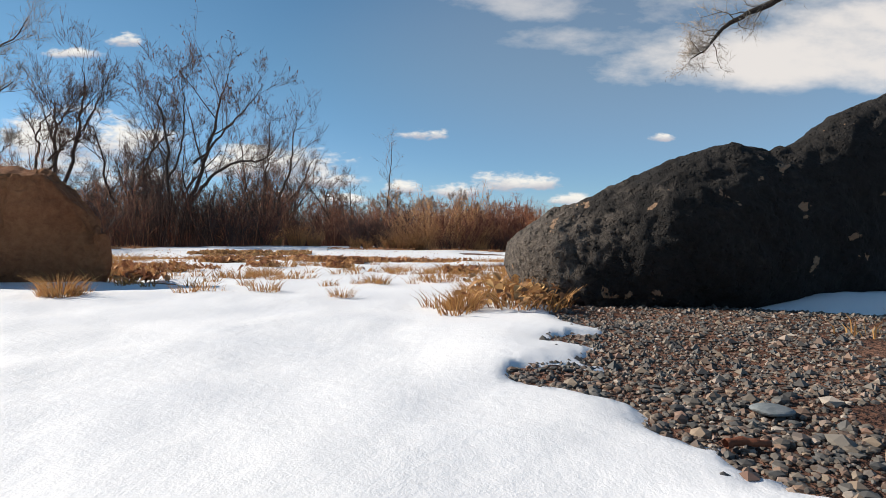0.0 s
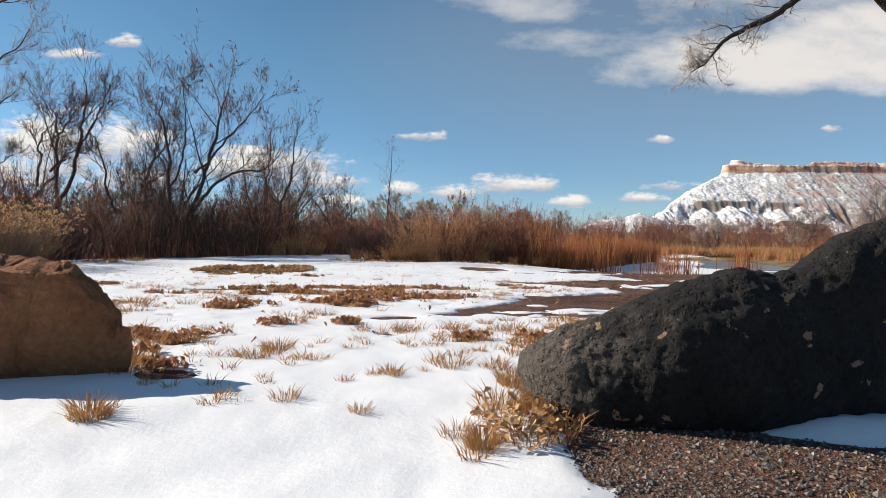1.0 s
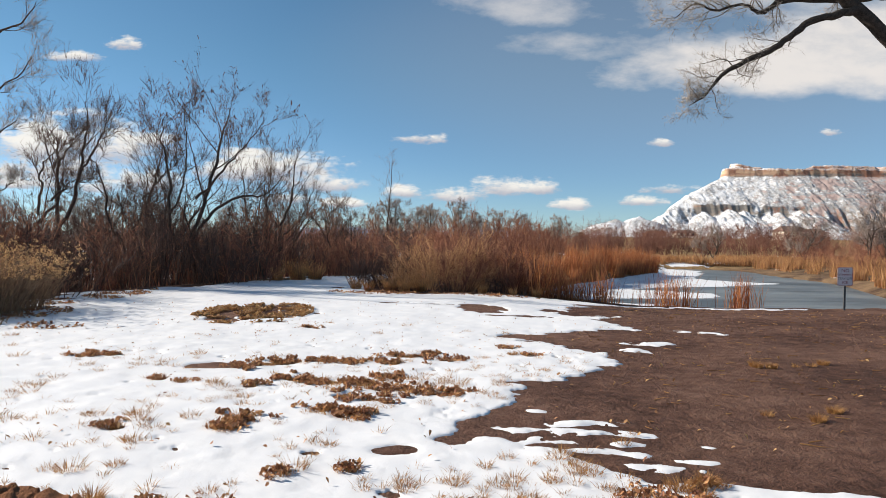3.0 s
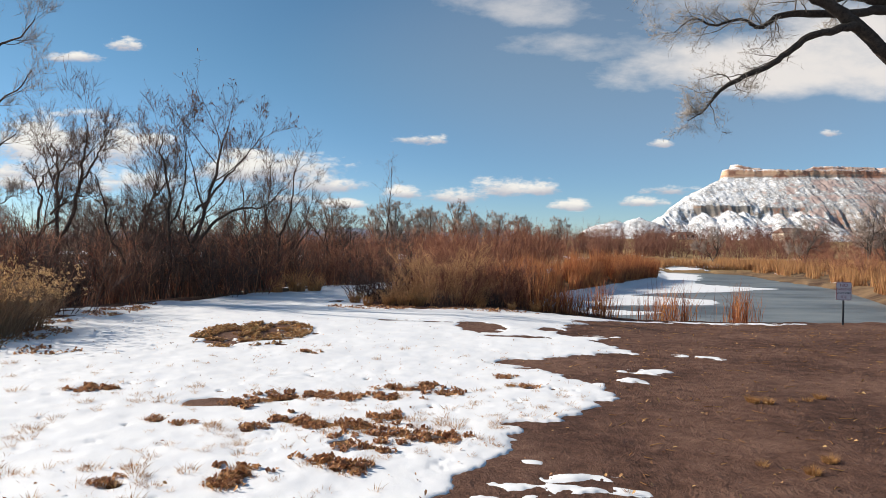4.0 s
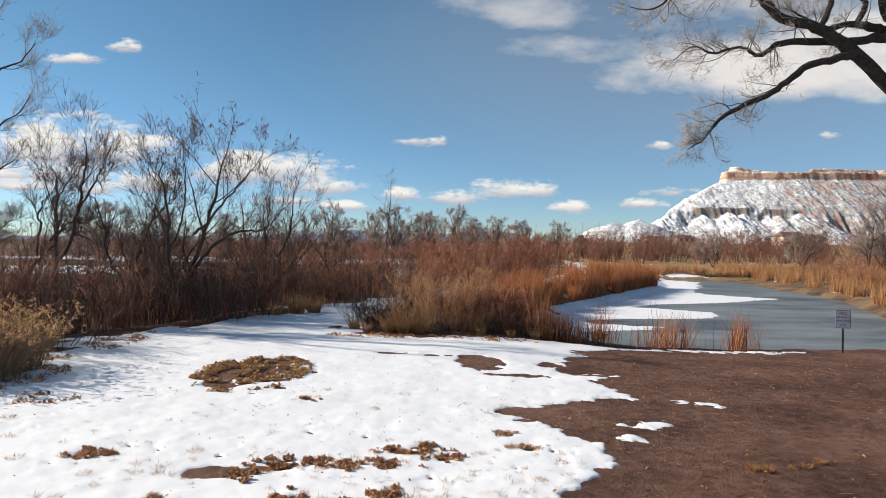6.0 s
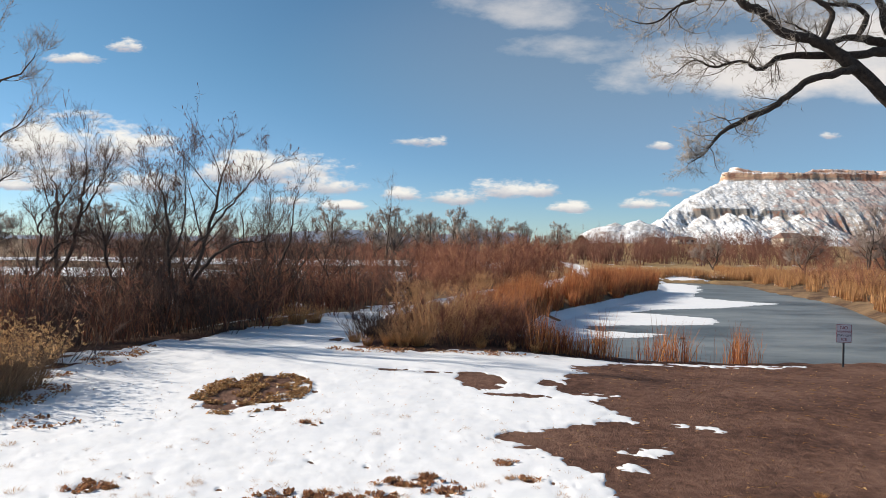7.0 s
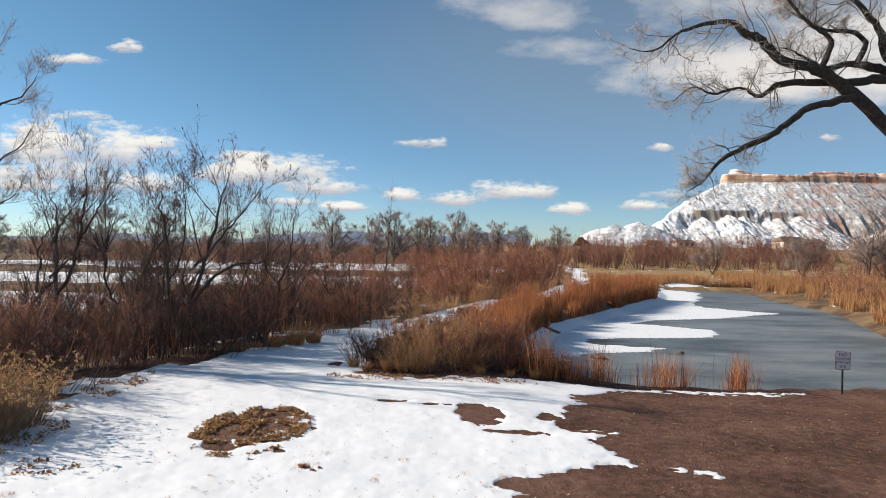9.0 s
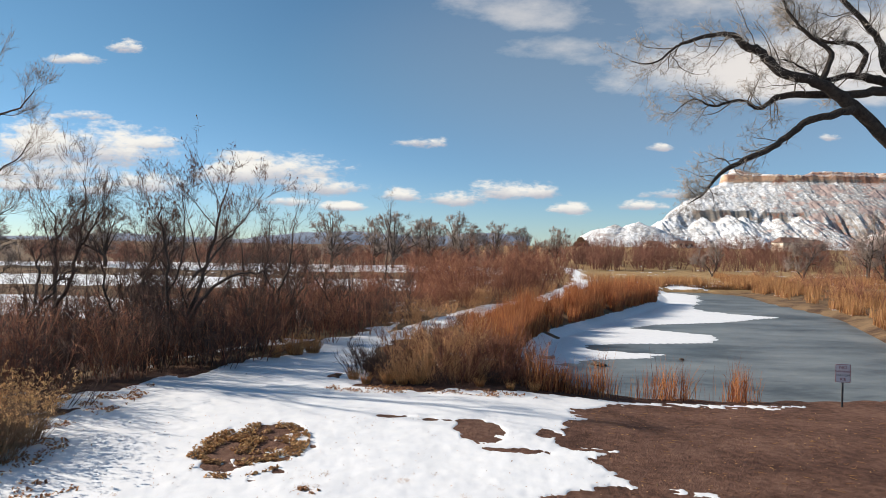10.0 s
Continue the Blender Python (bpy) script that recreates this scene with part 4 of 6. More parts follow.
def bare_tree(name, label, base, trunks, seed, limbs=9, boughs=5, shoots=9, shoot_len=0.5, spread_deg=38, bark=None, shoot_mat=None, ratio=0.55, lift=0.05, shoot_r=0.0065, seeds=0, limb_sides=5, far=False, group="bare trees", first=0.25, stem_lines=(), wander=0.22, thick=0.68):
    """A leafless tree: trunk lines (offset, height, lean, radius), limbs, boughs and many shoots."""
    rng = np.random.default_rng(seed)
    bark, shoot_mat = bark or M_DARKBARK, shoot_mat or M_DARKTWIG
    root = thing(name, label, "tree", group, m=Matrix.Translation(base))
    trunk = []
    for (ox, oy), way, length, radius in trunks:
        trunk.append(bough(rng, (ox, oy, -0.15), way, length, radius, 12, 0.11, 0.02, 0.14))
    for rows, r0, r1 in stem_lines:
        c = curved(rows, 4 * len(rows))
        c[1:-1] += rng.normal(0, 0.035, (len(c) - 2, 3))
        c[:, 1] += np.linspace(0, rng.normal(0, 0.9), len(c))
        trunk.append((c, np.linspace(r0, r1, len(c))))
    l1, l2 = [], []
    for pts, r in trunk:
        l1 += spread(rng, pts, r, limbs, spread_deg, ratio, first, lift, wander, 6, thick)
    for pts, r in l1:
        l2 += spread(rng, pts, r, boughs, 42, 0.6, 0.2, lift + 0.03, 0.7 * wander, 5, thick)
    child("trunk", lines_mesh("trunk", trunk, bark, 8), root)
    for line in l1:
        child("limb", lines_mesh("limb", [line], bark, limb_sides), root)
    tagged(child("bough_mass", lines_mesh("bough_mass", l2, shoot_mat, 3), root), kind="stuff")
    sh = twigs(rng, l2, shoots, shoot_len, 0.35, shoot_r, 0.3, 40, far)
    sh2 = twigs(rng, l1, shoots * 0.6, shoot_len, 0.3, shoot_r, 0.6, 60, far)
    tagged(child("crown", twig_mesh("crown", sh + sh2, shoot_mat), root), kind="stuff")
    if seeds:
        tips = sh[0][2]
        pick = tips[rng.integers(0, len(tips), seeds)]
        pick = pick[pick[:, 2] > pick[:, 2].mean() * 0.9]
        n = len(pick)
        w = rng.normal(0, 1, (n, 3)) * 0.04 + np.array([0, 0, -0.05])
        v, q, t = blades(pick, pick + w, pick + w * 1.9, 0.016, rng.uniform(0, 6.28, n))
        child("dry_leaves", Bag().add(v, q, t).mesh("dry_leaves", M_SEED), root, "withered reddish leaf clusters")
    return root


def on_ground(x, y, sink=0.0):
    return (x, y, GZ(x, y) - sink)


def left_trees():
    """The bare trees at the thicket's edge; stems as (across, deep, up) lines from their feet."""
    bare_tree("tree", "leafless dark tree with withered reddish leaf clusters", on_ground(-11.21, 23.8), [], 11, 8, 6, 6, 0.55, 46, seeds=1300, ratio=0.36, first=0.3, wander=0.08, thick=0.5, stem_lines=(
        ([(0, 0, -0.2), (0.19, 0, 0.5), (0.47, 0, 1.83), (0.91, 0, 3.4), (1.28, 0, 4.96), (1.36, 0, 6.0), (1.49, 0, 6.8), (1.62, 0, 7.5)], 0.125, 0.012),
        ([(0.28, 0, 1.16), (-0.1, 0, 2.72), (-0.13, 0, 4.5), (-0.42, 0, 5.83), (-0.31, 0, 6.7)], 0.085, 0.012),
        ([(0.32, 0, 1.05), (0.92, 0, 2.28), (1.7, 0, 3.18), (2.6, 0, 3.68), (3.49, 0, 3.76), (4.16, 0, 4.54)], 0.09, 0.012),
        ([(0.91, 0, 3.51), (1.8, 0, 4.74), (2.46, 0, 5.86), (3.12, 0, 7.08)], 0.06, 0.01),
        ([(-0.1, 0, 2.94), (0.46, 0, 4.06), (0.56, 0, 5.62), (0.5, 0, 7.17)], 0.05, 0.01)))
    bare_tree("tree", "tall leafless two-stemmed tree in the thicket", on_ground(-15.87, 23.8), [], 12, 8, 6, 5, 0.55, 36, ratio=0.34, first=0.3, lift=0.12, wander=0.08, thick=0.5, stem_lines=(
        ([(0, 0, -0.2), (-0.04, 0, 2.45), (-0.03, 0, 4.24), (-0.1, 0, 5.81), (-0.2, 0, 6.5), (-0.42, 0, 7.1)], 0.11, 0.012),
        ([(-0.02, 0, 3.12), (0.59, 0, 4.03), (1.04, 0, 5.6), (1.14, 0, 6.5), (1.28, 0, 7.4), (1.26, 0, 8.2)], 0.085, 0.012),
        ([(1.04, 0, 5.49), (1.6, 0, 6.27), (2.09, 0, 6.84), (2.38, 0, 7.5)], 0.045, 0.01),
        ([(-0.08, 0, 5.59), (0.35, 0, 6.49), (0.57, 0, 7.16)], 0.045, 0.01)))
    bare_tree("tree", "leafless dark tree with a forked stem", on_ground(-13.45, 24.2), [], 19, 8, 6, 6, 0.5, 44, ratio=0.36, first=0.25, wander=0.08, thick=0.5, stem_lines=(
        ([(0, 0, -0.2), (0.17, 0, 1.3), (0.39, 0, 2.67), (0.8, 0, 3.93), (1.07, 0, 5.06), (1.24, 0, 6.4)], 0.11, 0.012),
        ([(0.24, 0, 1.76), (-0.35, 0, 2.89), (-0.47, 0, 4.48), (-0.83, 0, 5.6)], 0.07, 0.01),
        ([(0.8, 0, 3.93), (1.59, 0, 4.96), (1.93, 0, 5.86)], 0.05, 0.01)))
    mid = bare_tree("tree", "leafless dark tree with a leaning stem", on_ground(-12.6, 25.4), [((0, 0), (0.12, 0, 1), 5.6, 0.09), ((0.1, 0), (-0.4, 0, 1), 4.6, 0.07)], 13, 9, 5, 6, 0.5, 46, ratio=0.42)
    small = bare_tree("tree", "small leafless tree with an open crown", on_ground(-8.21, 29.0), [], 14, 8, 5, 5, 0.5, 40, ratio=0.38, first=0.3, wander=0.08, thick=0.5, stem_lines=(
        ([(0, 0, -0.2), (-0.1, 0, 1.0), (-0.2, 0, 2.35), (0.28, 0, 3.57), (0.46, 0, 4.79), (0.67, 0, 5.87)], 0.10, 0.012),
        ([(-0.2, 0, 2.35), (-0.72, 0, 3.16), (-0.46, 0, 4.51), (-0.37, 0, 5.86)], 0.06, 0.01),
        ([(-0.11, 0, 2.08), (0.7, 0, 2.77), (1.18, 0, 3.99)], 0.05, 0.01)))
    bare_tree("tree", "slim leafless sapling above the shrubs", on_ground(-5.5, 48.0), [], 15, 12, 3, 4, 0.5, 30, ratio=0.2, shoot_mat=M_GREYTWIG, first=0.4, wander=0.08, thick=0.5, stem_lines=(([(0, 0, -0.2), (-0.05, 0, 1.6), (-0.11, 0, 3.87), (0.04, 0, 6.1), (0.15, 0, 8.9)], 0.09, 0.012),))
    bare_tree("tree", "leaning dark tree with forked boughs", on_ground(-16.6, 20.5), [], 16, 8, 5, 6, 0.45, 42, ratio=0.38, first=0.2, wander=0.08, thick=0.5, stem_lines=(
        ([(-0.9, 0, -0.2), (0.2, 0, 1.5), (0.99, 0, 2.11), (1.78, 0, 2.67), (2.32, 0, 3.35), (2.79, 0, 3.93), (2.95, 0, 4.61)], 0.10, 0.02),
        ([(2.32, 0, 3.35), (2.2, 0, 4.41), (2.16, 0, 5.18), (2.45, 0, 5.76)], 0.05, 0.01),
        ([(2.75, 0, 3.84), (3.44, 0, 4.42), (3.93, 0, 4.52)], 0.045, 0.01)))
    bare_tree("tree", "tall bare tree with fine pale boughs", on_ground(-19.07, 22.0), [], 17, 6, 6, 7, 0.5, 40, bark=M_DARKBARK, shoot_mat=M_GREYTWIG, ratio=0.36, shoot_r=0.006, lift=0.1, first=0.25, wander=0.08, thick=0.5, stem_lines=(
        ([(0, 0, -0.2), (0.1, 0, 2.0), (0.2, 0, 4.6), (0.82, 0, 7.73), (1.45, 0, 10.42), (1.86, 0, 12.9)], 0.22, 0.02),
        ([(0.3, 0, 5.02), (1.26, 0, 5.86), (2.31, 0, 6.91), (3.36, 0, 7.44)], 0.06, 0.01),
        ([(0.72, 0, 7.52), (1.67, 0, 8.35), (2.72, 0, 8.98), (3.56, 0, 9.81)], 0.06, 0.01),
        ([(0.31, 0, 4.19), (1.26, 0, 4.62), (2.32, 0, 4.94), (2.95, 0, 5.26)], 0.05, 0.01),
        ([(1.24, 0, 9.59), (2.29, 0, 10.63), (3.34, 0, 11.05), (3.97, 0, 11.67)], 0.06, 0.01)))
    rng = np.random.default_rng(18)
    for i in range(44):
        y = rng.uniform(23, 44)
        x = np.interp(y, *BRUSH_LINE) - 1.5 - rng.random() * 13
        s = rng.uniform(0.5, 0.9)
        copy_thing(mid if rng.random() < 0.5 else small, Matrix.Translation(on_ground(x, y)) @ Matrix.Rotation(rng.uniform(0, 6.3), 4, "Z") @ Matrix.Scale(s, 4))


left_trees()


# ---------------------------------------------------------------- the cottonwood that reaches in
COTTON = (17.6, 19.8)
# limb lines as across, height, depth, half thickness
BOUGH_LINES = {
    "main": [(17.2, 5.6, 19.9, 0.40), (15.3, 6.7, 19.85, 0.26), (13.63, 8.07, 19.81, 0.208), (12.65, 8.95, 19.79, 0.199), (11.97, 9.48, 19.78, 0.181), (11.38, 9.76, 19.76, 0.163), (10.28, 10.05, 19.74, 0.136), (9.93, 10.39, 19.73, 0.136), (9.49, 10.76, 19.72, 0.126),
             (9.08, 10.91, 19.72, 0.117), (8.73, 11.23, 19.71, 0.09), (8.06, 11.2, 19.69, 0.072), (7.22, 10.97, 19.67, 0.054), (6.89, 10.79, 19.66, 0.036), (6.21, 10.27, 19.64, 0.027), (5.45, 10.35, 19.62, 0.009)],
    "droop": [(12.6, 8.9, 19.75, 0.15), (11.86, 8.72, 19.57, 0.117), (11.03, 8.46, 19.55, 0.108), (10.52, 8.07, 19.53, 0.099), (9.87, 7.6, 19.51, 0.09), (9.13, 7.25, 19.49, 0.081), (8.37, 6.83, 19.47, 0.063), (8.06, 6.49, 19.46, 0.045), (7.72, 6.07, 19.45, 0.027), (7.27, 5.8, 19.44, 0.009)],
    "level": [(17.0, 8.9, 20.6, 0.28), (15.3, 9.6, 20.5, 0.19), (14.03, 9.67, 20.43, 0.154), (12.94, 9.56, 20.4, 0.136), (11.47, 9.53, 20.37, 0.117), (10.6, 9.45, 20.34, 0.099), (10.25, 9.25, 20.33, 0.081), (9.81, 9.04, 20.32, 0.063), (9.38, 9.3, 20.31, 0.045), (8.86, 9.23, 20.3, 0.045), (8.35, 9.1, 20.29, 0.036), (7.73, 9.31, 20.27, 0.027), (7.06, 8.82, 20.25, 0.009)],
    "rising": [(11.5, 9.7, 19.8, 0.10), (11.93, 10.65, 19.88, 0.081), (11.58, 11.04, 19.88, 0.063), (11.07, 11.41, 19.87, 0.054), (10.62, 11.91, 19.86, 0.045), (10.36, 12.41, 19.86, 0.036), (9.88, 13.31, 19.85, 0.018)],
    "rear": [(16.8, 9.2, 20.9, 0.24), (14.51, 10.16, 21.14, 0.154), (14.2, 10.25, 21.14, 0.145), (13.3, 10.37, 21.12, 0.108), (12.57, 10.22, 21.1, 0.081), (12.07, 10.39, 21.09, 0.045), (11.3, 10.8, 21.07, 0.027), (10.72, 10.88, 21.06, 0.009)],
    "hook": [(13.5, 10.35, 21.13, 0.10), (13.83, 11.05, 21.13, 0.081), (13.36, 11.46, 21.12, 0.072), (12.55, 11.49, 21.11, 0.054), (11.66, 11.86, 21.09, 0.036), (10.99, 12.33, 21.07, 0.009)],
    "high": [(15.4, 9.9, 21.0, 0.17), (14.22, 10.54, 20.74, 0.126), (14.08, 11.29, 20.74, 0.108), (13.5, 12.03, 20.73, 0.09), (12.74, 12.77, 20.72, 0.072), (11.79, 13.51, 20.7, 0.045), (10.84, 14.06, 20.68, 0.018)],
}


def cottonwood():
    rng = np.random.default_rng(77)
    gx, gy = COTTON
    gz = GZ(gx, gy)
    root = thing("cottonwood_tree", "old leafless cottonwood with heavy furrowed dark limbs and pale twigs", "tree", m=Matrix.Translation((gx, gy, gz)))
    trunk = [(curved([(0, 0, -0.3), (-0.05, 0, 2.5), (-0.15, 0, 5.0), (-0.4, 0.0, 7.0)], 14), np.linspace(0.75, 0.46, 14)),
             (curved([(-0.3, 0.1, 5.5), (-0.5, 0.6, 8.0), (-0.9, 1.0, 9.4)], 10), np.linspace(0.42, 0.26, 10)),
             (curved([(-0.1, 0.1, 5.5), (0.9, 0.4, 9), (1.5, 0.8, 14), (1.8, 1.0, 17)], 14), np.linspace(0.42, 0.05, 14))]
    child("trunk", lines_mesh("trunk", trunk, M_BARK, 14), root)
    lines = []
    for rows in BOUGH_LINES.values():
        c = curved(rows, len(rows) * 4)
        pts = np.stack([c[:, 0] - gx, c[:, 2] - gy, c[:, 1] - gz], axis=1)
        n = len(pts)
        pts[1:-1] += rng.normal(0, 1, (n - 2, 3)) * (c[1:-1, 3:4] * 0.07 + 0.008)
        r = np.maximum(c[:, 3], 0.008) * rng.uniform(0.93, 1.08, n)
        lines.append((pts, r))
        me = lines_mesh("limb", [(pts, r)], M_BARK, 12)
        child("limb", me, root)
    subs, fine = [], []
    for pts, r in lines:
        n = len(pts)
        cut = int(n * 0.30)
        seg, sr = pts[cut:], np.minimum(r[cut:], 0.042)
        subs += spread(rng, seg, sr, 22, 58, 0.26, 0.05, 0.07, 0.20, 8, 0.55)
        subs += spread(rng, seg[len(seg) * 2 // 3:], sr[len(seg) * 2 // 3:], 6, 50, 0.5, 0.2, 0.02, 0.2, 7, 0.55)
    for pts, r in subs:
        fine += spread(rng, pts, r, 5, 48, 0.55, 0.15, 0.04, 0.20, 5, 0.5)
    for line in subs:
        child("bough", lines_mesh("bough", [line], M_TWIGBARK, 5), root)
    tagged(child("bough_mass", lines_mesh("bough_mass", fine, M_TWIG, 3), root), kind="stuff")
    tagged(child("crown", twig_mesh("crown", twigs(rng, fine, 6, 0.32, 0.10, 0.006, 0.25, 50, True) + twigs(rng, subs, 6, 0.38, 0.10, 0.006, 0.25, 55, True), M_TWIG), root), kind="stuff")


cottonwood()


# ---------------------------------------------------------------- shrubs, reeds and grass
def clump(rng, count, width, height, r, fan=0.35, side=3, arch=0.15, twig=0.45):
    """A many-stemmed shrub: stems fan out from its foot and carry side shoots."""
    ang = rng.uniform(0, 6.283, count)
    foot = width * 0.3 * np.sqrt(rng.random(count))
    base = np.stack([np.cos(ang) * foot, np.sin(ang) * foot, np.full(count, -0.1)], axis=1)
    out = fan * (0.3 + rng.random(count))
    a2 = ang + rng.normal(0, 0.5, count)
    h = height * rng.uniform(0.55, 1.08, count)
    way = np.stack([np.cos(a2) * out, np.sin(a2) * out, np.ones(count)], axis=1) * h[:, None]
    tip = base + way + rng.normal(0, 0.06, (count, 3)) * h[:, None]
    mid = base + way * 0.5 - np.stack([np.cos(a2), np.sin(a2), np.zeros(count)], axis=1) * (arch * h * out)[:, None] + rng.normal(0, 0.04, (count, 3)) * h[:, None]
    parts_ = [(base, mid, tip, np.full(count, r))]
    for _ in range(side):
        f = rng.uniform(0.25, 0.95, count)[:, None]
        b = np.where(f < 0.5, base + (mid - base) * f * 2, mid + (tip - mid) * (f * 2 - 1))
        w = (tip - base) / h[:, None] * 0.8 + rng.normal(0, 0.55, (count, 3))
        w /= np.linalg.norm(w, axis=1, keepdims=True)
        ln = (twig * rng.uniform(0.4, 1.2, count) * height * 0.45)[:, None]
        parts_.append((b, None, b + w * ln + np.array([0, 0, 0.1]) * ln, np.full(count, r * 0.65)))
    return parts_


def bush(rng, count, width, height, r, fan=0.35, side=3, arch=0.15, twig=0.45):
    """A branching shrub: a few crooked upright stems, side shoots that bend up from them, and many fine twigs."""
    n = max(7, count // 6)
    a = rng.uniform(0, 6.283, n)
    foot = width * 0.35 * np.sqrt(rng.random(n))
    base = np.stack([np.cos(a) * foot, np.sin(a) * foot, np.full(n, -0.1)], axis=1)
    h = height * rng.uniform(0.6, 1.0, n)
    lean = fan * rng.uniform(0.1, 1.0, n)
    a2 = a + rng.normal(0, 0.8, n)
    way = np.stack([np.cos(a2) * lean, np.sin(a2) * lean, np.ones(n)], axis=1)
    tip = base + way * h[:, None]
    mid = base + way * h[:, None] * 0.5 + rng.normal(0, 0.05, (n, 3)) * h[:, None]
    out = [(base, mid, tip, np.full(n, r * 1.5))]

    def along(k, f):
        f = f[:, None]
        return np.where(f < 0.5, base[k] + (mid[k] - base[k]) * f * 2, mid[k] + (tip[k] - mid[k]) * (f * 2 - 1))
    k, f = rng.integers(0, n, count), rng.uniform(0.12, 0.95, count)
    b1 = along(k, f)
    w = way[k] * 0.55 + rng.normal(0, 0.5, (count, 3)) * np.array([1, 1, 0.45]) + np.array([0, 0, 0.25])
    w /= np.linalg.norm(w, axis=1, keepdims=True)
    ln = (height * rng.uniform(0.18, 0.46, count) * (1.15 - 0.65 * f))[:, None]
    t1 = b1 + w * ln + np.array([0, 0, 0.12]) * ln
    m1 = b1 + w * ln * 0.5 + rng.normal(0, 0.06, (count, 3)) * ln
    out.append((b1, m1, t1, np.full(count, r * 0.85)))
    m = count * side
    k, f = rng.integers(0, count, m), rng.uniform(0.15, 1.0, m)[:, None]
    b2 = b1[k] + (t1[k] - b1[k]) * f
    w2 = w[k] * 0.7 + rng.normal(0, 0.55, (m, 3)) + np.array([0, 0, 0.2])
    w2 /= np.linalg.norm(w2, axis=1, keepdims=True)
    out.append((b2, None, b2 + w2 * (height * twig * rng.uniform(0.10, 0.38, m))[:, None], np.full(m, r * 0.6)))
    return out


def leaf_cloud(rng, x, y, z, size, toss=0.5):
    """Curled dead leaves lying about: each two quads folded along the midrib."""
    n = len(x)
    turn = rng.uniform(0, 6.283, n)
    tilt = rng.normal(0, toss, (n, 2))
    s = size * rng.uniform(0.6, 1.3, n)
    u = np.stack([np.cos(turn), np.sin(turn), tilt[:, 0]], axis=1) * s[:, None]
    w = np.stack([-np.sin(turn), np.cos(turn), tilt[:, 1]], axis=1) * (s * 0.55)[:, None]
    up = np.array([0, 0, 1.0]) * (s * rng.uniform(0.15, 0.6, n))[:, None]
    c = np.stack([x, y, z], axis=1)
    pts = [c - u, c - u * 0.2 + w + up, c + u * 0.5 + w * 0.8 + up, c + u, c + u * 0.5 - w * 0.8 + up * 0.9, c - u * 0.2 - w + up * 0.9]
    v = np.stack(pts, axis=1).reshape(-1, 3)
    o = (np.arange(n) * 6)[:, None]
    q = np.concatenate([o + np.array([[0, 3, 2, 1]]), o + np.array([[0, 5, 4, 3]])])
    return v, q


def shrub_kind(name, label, variants, seed, count, width, height, r, material, group, fan=0.35, side=3, twig=0.45, grow=bush, heads=0):
    rng = np.random.default_rng(seed)
    kinds, tops = [], []
    for i in range(variants):
        grown = grow(rng, count, width, height, r, fan, side, 0.15, twig)
        kinds.append(twig_mesh(name, grown, material))
        if heads:
            tip = np.concatenate([g[2] for g in grown])
            tip = tip[tip[:, 2] > 0.62 * height]
            tip = tip[rng.integers(0, len(tip), heads // 6)].repeat(6, axis=0) + rng.normal(0, 0.022, (heads // 6 * 6, 3))
            v, q = leaf_cloud(rng, tip[:, 0], tip[:, 1], tip[:, 2], 0.016, 0.8)
            tops.append(Bag().add(v, q).mesh("seed_fluff", M_HEADS, False))

    def plant(x, y, s=1.0, turn=0.0, tall=1.0, sink=0.05):
        pick = int(rng.integers(len(kinds)))
        root = new(name, kinds[pick])
        if heads:
            tagged(child("seed_fluff", tops[pick], root, "dried tan seed fluff"), kind="stuff")
        tagged(root, label, "shrub", group)
        root.matrix_world = Matrix.Translation((x, y, GZ(x, y) - sink)) @ Matrix.Rotation(turn, 4, "Z") @ Matrix.Diagonal((s, s, s * tall, 1))
        return root
    return plant


